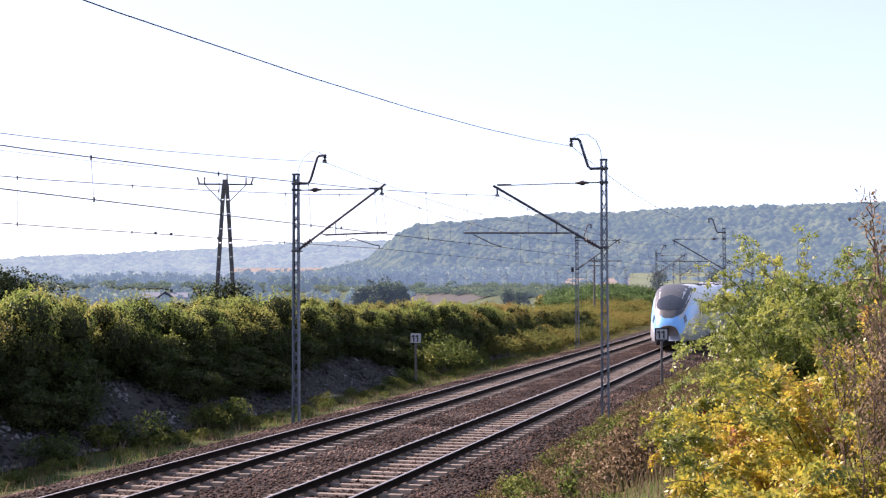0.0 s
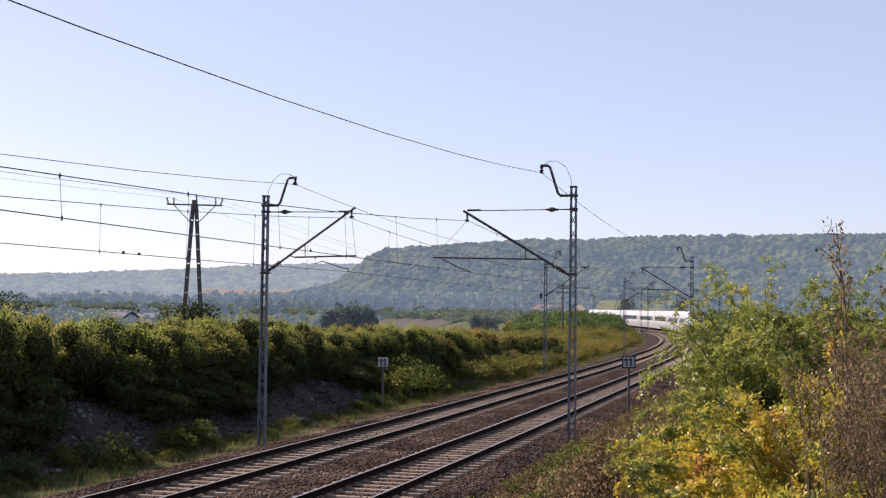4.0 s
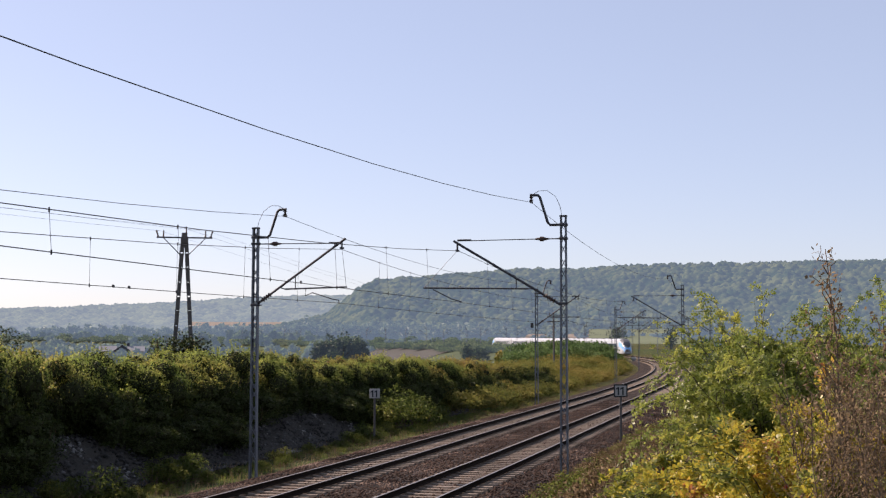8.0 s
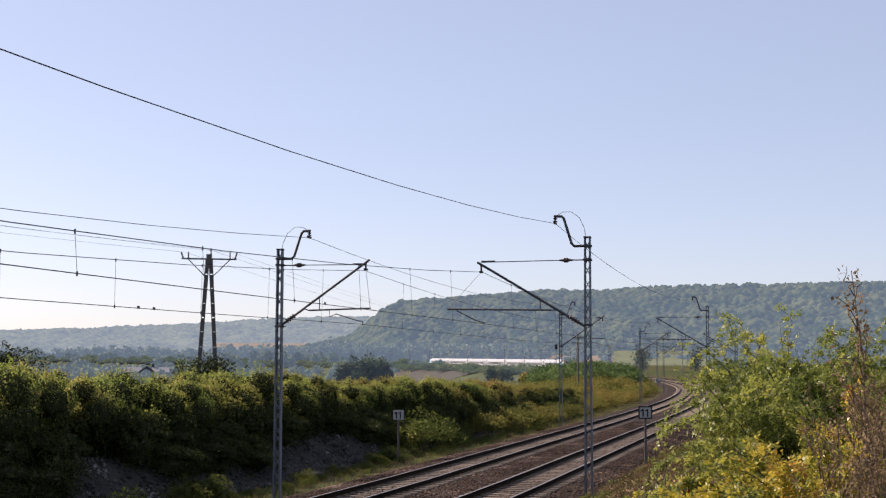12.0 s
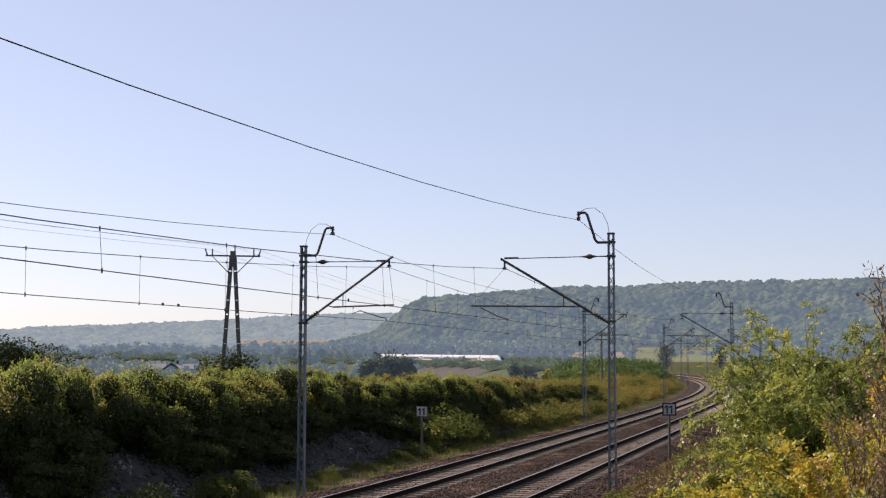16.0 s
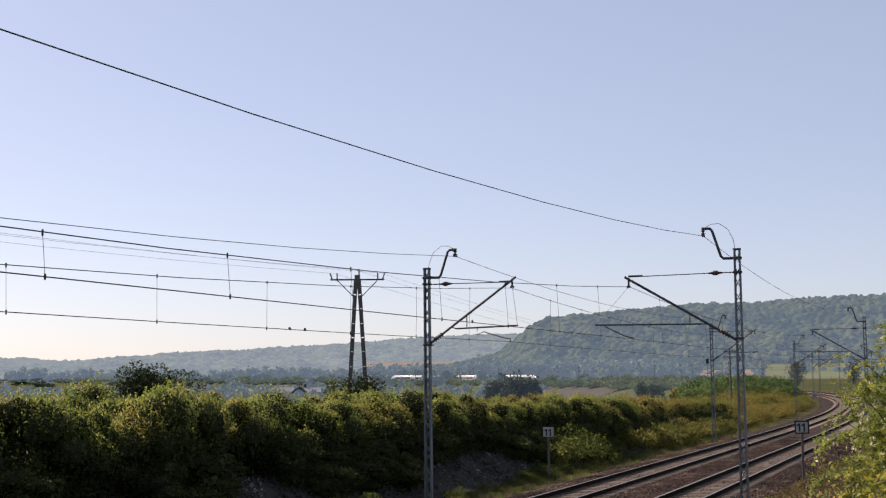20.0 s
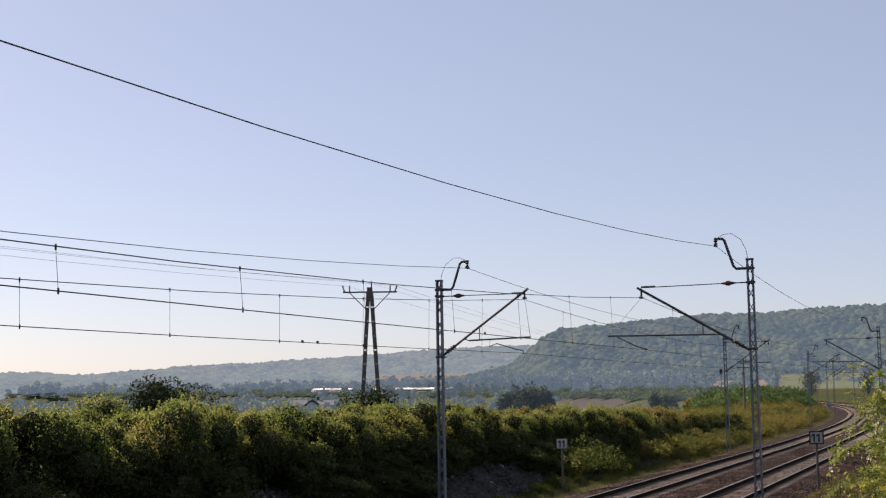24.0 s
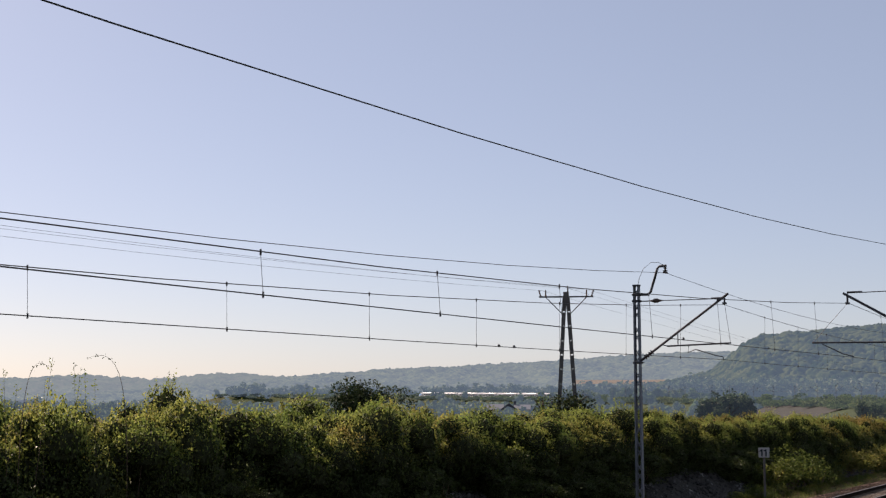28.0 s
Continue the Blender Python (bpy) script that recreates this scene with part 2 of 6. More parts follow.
def ballast_material():
    """Crushed stone: each stone its own tone, with gaps between."""
    m = bpy.data.materials.new("brown_stone_ballast")
    m.use_nodes = True
    nt = m.node_tree
    b = nt.nodes["Principled BSDF"]
    ge = nt.nodes.new("ShaderNodeNewGeometry")
    vo = nt.nodes.new("ShaderNodeTexVoronoi")
    vo.inputs["Scale"].default_value = 11
    no = nt.nodes.new("ShaderNodeTexNoise")
    no.inputs["Scale"].default_value, no.inputs["Detail"].default_value = 0.5, 4
    for n in (vo, no):
        nt.links.new(ge.outputs["Position"], n.inputs["Vector"])
    sep = nt.nodes.new("ShaderNodeSeparateColor")
    nt.links.new(vo.outputs["Color"], sep.inputs[0])
    rp = nt.nodes.new("ShaderNodeValToRGB")
    el = rp.color_ramp.elements
    el.new(0.5)
    for i, (p, c) in enumerate(((0.1, (0.01, 0.006, 0.005)), (0.55, (0.016, 0.01, 0.007)), (0.98, (0.062, 0.042, 0.032)))):
        el[i].position, el[i].color = p, (*c, 1)
    nt.links.new(sep.outputs[0], rp.inputs["Fac"])
    mr = nt.nodes.new("ShaderNodeMapRange")
    mr.inputs["From Min"].default_value, mr.inputs["From Max"].default_value = 0.3, 0.7
    mr.inputs["To Min"].default_value, mr.inputs["To Max"].default_value = 0.7, 1.25
    nt.links.new(no.outputs["Fac"], mr.inputs["Value"])
    mx = nt.nodes.new("ShaderNodeVectorMath")
    mx.operation = "SCALE"
    nt.links.new(rp.outputs["Color"], mx.inputs[0])
    nt.links.new(mr.outputs[0], mx.inputs["Scale"])
    nt.links.new(mx.outputs[0], b.inputs["Base Color"])
    b.inputs["Roughness"].default_value = 0.95
    b.inputs["Specular IOR Level"].default_value = 0.15
    bp = nt.nodes.new("ShaderNodeBump")
    bp.inputs["Strength"].default_value, bp.inputs["Distance"].default_value = 1.0, 0.05
    bp.invert = True
    nt.links.new(vo.outputs["Distance"], bp.inputs["Height"])
    nt.links.new(bp.outputs[0], b.inputs["Normal"])
    return m


M_BALLAST = ballast_material()


def ground_material():
    m = bpy.data.materials.new("meadow_and_fields")
    m.use_nodes = True
    nt = m.node_tree
    b = nt.nodes["Principled BSDF"]
    ge = nt.nodes.new("ShaderNodeNewGeometry")
    big = nt.nodes.new("ShaderNodeTexNoise")
    big.inputs["Scale"].default_value, big.inputs["Detail"].default_value = 0.008, 4
    mid = nt.nodes.new("ShaderNodeTexNoise")
    mid.inputs["Scale"].default_value, mid.inputs["Detail"].default_value = 0.7, 6
    fin = nt.nodes.new("ShaderNodeTexNoise")
    fin.inputs["Scale"].default_value, fin.inputs["Detail"].default_value = 9, 5
    for n in (big, mid, fin):
        nt.links.new(ge.outputs["Position"], n.inputs["Vector"])
    r1 = nt.nodes.new("ShaderNodeValToRGB")
    for i, (p, c) in enumerate(((0.35, (0.045, 0.06, 0.018)), (0.6, (0.08, 0.08, 0.035)))):
        r1.color_ramp.elements[i].position, r1.color_ramp.elements[i].color = p, (*c, 1)
    r2 = nt.nodes.new("ShaderNodeValToRGB")
    for i, (p, c) in enumerate(((0.42, (0.4, 0.4, 0.4)), (0.62, (1.2, 1.15, 1.0)))):
        r2.color_ramp.elements[i].position, r2.color_ramp.elements[i].color = p, (*c, 1)
    nt.links.new(mid.outputs["Fac"], r1.inputs["Fac"])
    nt.links.new(fin.outputs["Fac"], r2.inputs["Fac"])
    r3 = nt.nodes.new("ShaderNodeValToRGB")
    for i, (p, c) in enumerate(((0.4, (0.7, 0.95, 0.6)), (0.6, (1.3, 1.0, 0.8)))):
        r3.color_ramp.elements[i].position, r3.color_ramp.elements[i].color = p, (*c, 1)
    nt.links.new(big.outputs["Fac"], r3.inputs["Fac"])
    a1 = nt.nodes.new("ShaderNodeVectorMath")
    a1.operation = "MULTIPLY"
    a2 = nt.nodes.new("ShaderNodeVectorMath")
    a2.operation = "MULTIPLY"
    nt.links.new(r1.outputs["Color"], a1.inputs[0])
    nt.links.new(r2.outputs["Color"], a1.inputs[1])
    nt.links.new(a1.outputs[0], a2.inputs[0])
    nt.links.new(r3.outputs["Color"], a2.inputs[1])
    nt.links.new(a2.outputs[0], b.inputs["Base Color"])
    b.inputs["Roughness"].default_value = 0.95
    b.inputs["Specular IOR Level"].default_value = 0.1
    bp = nt.nodes.new("ShaderNodeBump")
    bp.inputs["Strength"].default_value, bp.inputs["Distance"].default_value = 0.8, 0.06
    nt.links.new(fin.outputs["Fac"], bp.inputs["Height"])
    nt.links.new(bp.outputs[0], b.inputs["Normal"])
    return m


def hill_material(name, low, high, glow, glow_color):
    """Far wooded hills, the backdrop of the place, with a bluish glow that paints the haze of distance on them."""
    m = bpy.data.materials.new(name)
    m.use_nodes = True
    nt = m.node_tree
    b = nt.nodes["Principled BSDF"]
    ge = nt.nodes.new("ShaderNodeNewGeometry")
    no = nt.nodes.new("ShaderNodeTexNoise")
    no.inputs["Scale"].default_value, no.inputs["Detail"].default_value = 0.025, 9
    no.inputs["Roughness"].default_value = 0.72
    nt.links.new(ge.outputs["Position"], no.inputs["Vector"])
    cr = nt.nodes.new("ShaderNodeTexVoronoi")
    cr.inputs["Scale"].default_value = 0.13
    nt.links.new(ge.outputs["Position"], cr.inputs["Vector"])
    sep = nt.nodes.new("ShaderNodeSeparateColor")
    nt.links.new(cr.outputs["Color"], sep.inputs[0])
    mx = nt.nodes.new("ShaderNodeMath")
    mx.operation, mx.inputs[1].default_value = "MULTIPLY_ADD", 0.24
    mo = nt.nodes.new("ShaderNodeMath")
    mo.operation, mo.inputs[1].default_value = "SUBTRACT", 0.12
    nt.links.new(no.outputs["Fac"], mo.inputs[0])
    nt.links.new(sep.outputs[0], mx.inputs[0])
    nt.links.new(mo.outputs[0], mx.inputs[2])
    rp = nt.nodes.new("ShaderNodeValToRGB")
    for i, (p, c) in enumerate(((0.38, low), (0.64, high))):
        rp.color_ramp.elements[i].position, rp.color_ramp.elements[i].color = p, (*c, 1)
    nt.links.new(mx.outputs[0], rp.inputs["Fac"])
    nt.links.new(rp.outputs["Color"], b.inputs["Base Color"])
    b.inputs["Roughness"].default_value = 1.0
    b.inputs["Specular IOR Level"].default_value = 0.0
    # emission stands in for the haze before the hills
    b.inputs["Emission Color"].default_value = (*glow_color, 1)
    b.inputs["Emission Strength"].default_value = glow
    return m


M_GROUND = ground_material()
# valley haze is put into these leaves as emission, not scattered by air
M_WOODS = leaf_material("far_woods", [(0.04, 0.065, 0.03), (0.065, 0.09, 0.038), (0.1, 0.115, 0.046)], 0.45, 0.02, haze_glow=0.215)
M_FIELD_TREES = leaf_material("valley_hedgerows", [(0.055, 0.09, 0.034), (0.08, 0.115, 0.042), (0.11, 0.14, 0.05)], 0.5, 0.02, haze_glow=0.17)
M_HAZY_BUSH = leaf_material("far_embankment_bushes", [(0.06, 0.1, 0.035), (0.1, 0.15, 0.05), (0.15, 0.18, 0.06)], 0.5, 0.03, haze_glow=0.07)
M_FIELD_TREE_DARK = leaf_material("far_dark_tree_leaves", [(0.022, 0.04, 0.02), (0.04, 0.065, 0.03), (0.07, 0.09, 0.04)], 0.45, 0.1, haze_glow=0.04)
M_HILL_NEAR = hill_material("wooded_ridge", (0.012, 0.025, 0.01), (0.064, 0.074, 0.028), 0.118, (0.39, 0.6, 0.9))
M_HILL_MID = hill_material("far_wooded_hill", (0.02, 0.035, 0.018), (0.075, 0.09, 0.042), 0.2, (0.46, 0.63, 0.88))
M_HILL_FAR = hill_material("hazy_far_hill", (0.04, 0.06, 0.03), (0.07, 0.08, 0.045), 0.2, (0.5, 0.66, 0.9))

# ---- the line of the railway ----
# s runs along the near track's centre, u is metres to its right, heights are above the near rails at s = 0
HEAD0, SIDE0 = -15.75, -9.12
KNOTS = (0, 70, 130, 200, 270, 340, 420, 520, 650, 800, 1000, 1250, 1500)
BENDS = (0, -0.016, 0.597, 1.569, 1.243, 1.32, 1.19, 1.04, 1.31, 1.25, 0.78, 0.96, 1.04)
SPACING, GAUGE = 4.05, 1.435
LS = np.arange(-80.0, 1502.0, 2.0)
LH = radians(HEAD0) + np.cumsum(np.where(LS > 0, np.interp(LS, KNOTS, BENDS) * 1e-3, 0)) * 2.0
LX = SIDE0 * math.cos(radians(HEAD0)) + np.cumsum(-np.sin(LH)) * 2.0 - np.interp(0, LS, np.cumsum(-np.sin(LH)) * 2.0)
LY = SIDE0 * math.sin(radians(HEAD0)) + np.cumsum(np.cos(LH)) * 2.0 - np.interp(0, LS, np.cumsum(np.cos(LH)) * 2.0)


def rise(s):
    s = np.asarray(s, dtype=float)
    d = np.maximum(s - 80, 0)
    return np.where(s < 300, np.interp(s, (45, 60, 100, 150, 200, 250, 300), (0, 0.05, 0.155, 0.35, 0.72, 1.0, 1.221)), 0.005 * d + 2.5e-6 * d * d)


def on_line(s, u=0.0, z=0.0):
    """A point of the railway: s along, u to the right, z above the rails."""
    h = np.interp(s, LS, LH)
    return Vector((np.interp(s, LS, LX) + math.cos(h) * u, np.interp(s, LS, LY) + math.sin(h) * u, float(rise(s)) + z))


def line_pose(s, u=0.0, z=0.0, turn=0.0):
    p = on_line(s, u, z)
    return pose(p.x, p.y, p.z, 0, 0, math.degrees(np.interp(s, LS, LH)) + turn)


def sweep(name, outline, stations, smooth=False):
    """A mesh of an outline of (u, z) swept along the railway."""
    vs = [on_line(s, u, z) for s in stations for u, z in outline]
    k = len(outline)
    fs = [(i * k + j, i * k + j + 1, (i + 1) * k + j + 1, (i + 1) * k + j) for i in range(len(stations) - 1) for j in range(k - 1)]
    return pymesh(name, vs, fs, smooth)


def su_of(x, y):
    """s and u of many places at once."""
    x, y = np.asarray(x, dtype=float).ravel(), np.asarray(y, dtype=float).ravel()
    s, u = np.empty(len(x)), np.empty(len(x))
    lx, ly, lh, ls = LX[::2], LY[::2], LH[::2], LS[::2]
    for i in range(0, len(x), 4000):
        xx, yy = x[i:i + 4000, None], y[i:i + 4000, None]
        k = np.argmin((xx - lx) ** 2 + (yy - ly) ** 2, axis=1)
        dx, dy = xx[:, 0] - lx[k], yy[:, 0] - ly[k]
        s[i:i + 4000] = ls[k] - np.sin(lh[k]) * dx + np.cos(lh[k]) * dy
        u[i:i + 4000] = np.cos(lh[k]) * dx + np.sin(lh[k]) * dy
    return s, u


def step(a, b, x):
    t = np.clip((x - a) / (b - a), 0, 1)
    return t * t * (3 - 2 * t)


def ground_height(x, y):
    x, y = np.asarray(x, dtype=float), np.asarray(y, dtype=float)
    s, u = su_of(x, y)
    zt = rise(s)
    r = np.hypot(x.ravel(), y.ravel())
    wob = 0.12 * np.sin(x.ravel() * 0.9 + 1.3 * np.sin(y.ravel() * 0.6)) * np.cos(y.ravel() * 0.8)
    # left: verge, rubble bank, hedge terrace, then the valley
    bank = 1 - step(45, 130, s)
    left = -0.45 + bank * 1.35 * step(-9.6, -12.0, u) + bank * 0.7 * step(-12, -14.5, u)
    valley = -2.6 - zt
    left = left + (valley - left) * step(-16, np.where(s > 200, -38, -60), u)
    left = left + (0.06 * wob) * (u < -8.2)
    # right: a grassy slope up to where the camera stands
    hill = 1 - step(60, 150, s)
    right = -0.5 + hill * 2.75 * step(2.6, 9.3, u) + wob * 0.5 * (u > 3.4)
    right = right + (1.5 - 0.3 * zt - right) * step(30, 120, u)
    z = zt + np.where(u < -2, left, right)
    z = np.where(r > 1250, -2.6 + 0 * z, z)
    return z


def ground_z(x, y):
    return float(ground_height([x], [y])[0])


def axis(lo, hi, step_in, reach):
    a = list(np.arange(lo, hi + 0.01, step_in))
    d, p = step_in, hi
    while p < reach:
        d *= 1.06
        p += d
        a.append(p)
    d, p = step_in, lo
    while p > -reach:
        d *= 1.06
        p -= d
        a.insert(0, p)
    return np.array(a)


GX, GY = axis(-45, 60, 0.8, 4700), axis(-12, 150, 0.9, 4700)
gx, gy = np.meshgrid(GX, GY)
gz = ground_height(gx.ravel(), gy.ravel())
nx, ny = len(GX), len(GY)
gi = np.arange(nx * ny).reshape(ny, nx)
gq = np.stack([gi[:-1, :-1], gi[:-1, 1:], gi[1:, 1:], gi[1:, :-1]], -1).reshape(-1, 4)
ground = link("ground", fastmesh("ground", np.stack([gx.ravel(), gy.ravel(), gz], -1), gq, True), M_GROUND)
tagged(ground, "grassy ground with weeds, sloping banks and valley fields", "ground", kind="structure")

# the far embankment that carries the line across the valley
M_BANK_GRASS = material("rough_embankment_grass", (0.06, 0.078, 0.045), 1.0, 0, 0.3, 0.08, 1.5, 0.5, spec=0.1)
es, eu = np.meshgrid(np.arange(230, 1240, 6.0), [-44.0, -34, -26, -20, -16, -12, -7.8, 3.5, 8, 14, 24])
eh = np.interp(es, LS, LH)
ex, ey = np.interp(es, LS, LX) + np.cos(eh) * eu, np.interp(es, LS, LY) + np.sin(eh) * eu
ez = np.where(eu > -10, rise(es.ravel()).reshape(es.shape) - np.interp(eu, (-7.8, 3.5, 24), (0.66, 0.75, 4.0)), ground_height(ex.ravel(), ey.ravel()).reshape(es.shape) + 0.12)
ei = np.arange(es.size).reshape(es.shape)
embankment = link("embankment", fastmesh("embankment", np.stack([ex.ravel(), ey.ravel(), ez.ravel()], -1), np.stack([ei[:-1, :-1], ei[:-1, 1:], ei[1:, 1:], ei[1:, :-1]], -1).reshape(-1, 4), True), M_BANK_GRASS)
tagged(embankment, "long grassy railway embankment across the valley", "embankment", kind="structure")


# ---- hills ----
def hill(name, profile, near, far, mat, label, step_m, tree, seed, base=-2.0):
    """A wooded ridge: crest elevations by azimuth (degrees), seen from the slope at the origin, with a canopy of rounded crowns."""
    rng = np.random.default_rng(seed)
    az = np.array([p[0] for p in profile])
    el = np.array([p[1] for p in profile])
    a = np.radians(np.arange(az.min(), az.max(), math.degrees(step_m / near)))
    v = np.linspace(0, 1, int((far - near) / step_m) + 2)
    v = np.concatenate([v, np.linspace(1.05, 1.5, 8)])
    A, V = np.meshgrid(a, v)
    crest = EYE + far * np.tan(np.radians(np.interp(np.degrees(A), az, el))) - tree * 0.9
    R = near + (far - near) * V
    prof = np.where(V < 1, step(-0.15, 1.1, V) * 1.02, 1.0 - (V - 1) * 0.2)
    prof = prof / step(-0.15, 1.1, np.array([0.999]))[0]
    Z = base + (crest - base) * np.minimum(prof, 1.0)
    X, Y = -np.sin(A) * R, np.cos(A) * R
    # crowns on a jittered lattice
    cell = tree * 0.95
    gx_, gy_ = np.floor(X / cell).astype(int), np.floor(Y / cell).astype(int)
    jit = rng.random((64, 64, 4))
    best = np.zeros_like(X)
    for dx in (-1, 0, 1):
        for dy in (-1, 0, 1):
            j = jit[(gx_ + dx) % 64, (gy_ + dy) % 64]
            px = (gx_ + dx + j[..., 0]) * cell
            py = (gy_ + dy + j[..., 1]) * cell
            rad = cell * (0.55 + 0.35 * j[..., 2])
            d2 = ((X - px) ** 2 + (Y - py) ** 2) / rad ** 2
            best = np.maximum(best, np.sqrt(np.maximum(1 - d2, 0)) * (0.5 + 0.6 * j[..., 3]))
    slow = np.sin(X * 0.021 + 2 * np.sin(Y * 0.013)) * np.sin(Y * 0.027 + 1.5 * np.sin(X * 0.017))
    spur = np.sin(np.degrees(A) * 2.1 + 1.7 * np.sin(np.degrees(A) * 0.8) + V * 2.0) * np.sin(V * 9.0 + 2.0 * np.sin(np.degrees(A) * 0.9))
    Z = Z + spur * tree * 0.4 * np.clip(V * (1.0 - V), 0, 0.25) * 4
    Z = Z + best * tree * (0.85 + 0.25 * slow) + rng.normal(0, tree * 0.07, X.shape)
    n1, n2 = len(v), len(a)
    ii = np.arange(n1 * n2).reshape(n1, n2)
    q = np.stack([ii[:-1, :-1], ii[1:, :-1], ii[1:, 1:], ii[:-1, 1:]], -1).reshape(-1, 4)
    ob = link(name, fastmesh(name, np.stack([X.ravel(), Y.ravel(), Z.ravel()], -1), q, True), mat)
    return tagged(ob, label, "hill", kind="structure")


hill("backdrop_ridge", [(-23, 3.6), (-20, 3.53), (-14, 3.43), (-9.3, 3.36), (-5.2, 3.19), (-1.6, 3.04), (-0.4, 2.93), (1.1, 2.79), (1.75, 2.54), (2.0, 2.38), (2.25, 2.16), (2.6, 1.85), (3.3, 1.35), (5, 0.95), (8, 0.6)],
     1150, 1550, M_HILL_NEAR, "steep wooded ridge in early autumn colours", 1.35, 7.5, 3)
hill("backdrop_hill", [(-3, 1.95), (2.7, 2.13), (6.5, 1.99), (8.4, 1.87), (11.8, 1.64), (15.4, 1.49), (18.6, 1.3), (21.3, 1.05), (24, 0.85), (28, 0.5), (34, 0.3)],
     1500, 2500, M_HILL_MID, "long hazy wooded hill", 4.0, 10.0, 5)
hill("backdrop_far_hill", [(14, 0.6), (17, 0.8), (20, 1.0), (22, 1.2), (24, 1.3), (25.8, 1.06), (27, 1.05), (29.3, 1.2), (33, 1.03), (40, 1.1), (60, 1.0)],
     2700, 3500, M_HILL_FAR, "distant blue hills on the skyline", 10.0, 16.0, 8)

# ---- track ----
def track(u0, name, label):
    root = empty(name, Matrix(), label, "railway track", "railway tracks", "structure")
    stations = list(np.arange(-40, 200, 4.0)) + list(np.arange(200, 1200, 8.0))
    for side in (-1, 1):
        c = u0 + side * (GAUGE / 2 + 0.035)
        web = [(c - 0.065, -0.145), (c - 0.055, -0.13), (c - 0.012, -0.115), (c - 0.012, -0.045), (c - 0.035, -0.03), (c - 0.035, -0.004),
               (c + 0.035, -0.004), (c + 0.035, -0.03), (c + 0.012, -0.045), (c + 0.012, -0.115), (c + 0.055, -0.13), (c + 0.065, -0.145)]
        rail = link("rail", sweep("rail", web, stations), M_RAIL_SIDE, root, "rusty brown steel rail")
        head = [(c - 0.034, -0.006), (c - 0.028, 0.0), (c + 0.028, 0.0), (c + 0.034, -0.006)]
        link("rail_head", sweep("rail_head", head, stations), M_RAIL_TOP, rail, "polished running surface")
    return root


track_near = track(0.0, "track_near", "near track of steel rails on concrete sleepers")
track_far = track(-SPACING, "track_far", "far track of steel rails on concrete sleepers")

bed = [(-7.9, -0.62), (-6.35, -0.26), (-5.6, -0.22), (-4.95, -0.245), (-4.05, -0.22), (-3.15, -0.245), (-2.5, -0.2), (-2.02, -0.21), (-1.5, -0.2), (-0.9, -0.245), (0, -0.22), (0.9, -0.245), (1.5, -0.22), (2.1, -0.28), (3.6, -0.7)]
ballast = link("ballast", sweep("ballast", bed, list(np.arange(-40, 200, 2.0)) + list(np.arange(200, 1200, 8.0))), M_BALLAST)
tagged(ballast, "brown crushed stone ballast bed", "ballast", kind="structure")


# ---- overhead line ----
def arc(a, b, sag, n=9):
    a, b = Vector(a), Vector(b)
    return [a.lerp(b, i / (n - 1)) - Vector((0, 0, sag * 4 * (i / (n - 1)) * (1 - i / (n - 1)))) for i in range(n)]


def insulator(bm, a, b, r=0.07, sheds=4):
    a, b = Vector(a), Vector(b)
    add_rod(bm, a, b, r * 0.45, sides=8)
    for i in range(sheds):
        p, q = a.lerp(b, (i + 0.25) / sheds), a.lerp(b, (i + 0.6) / sheds)
        add_rod(bm, p, q, r, r * 0.6, 10)


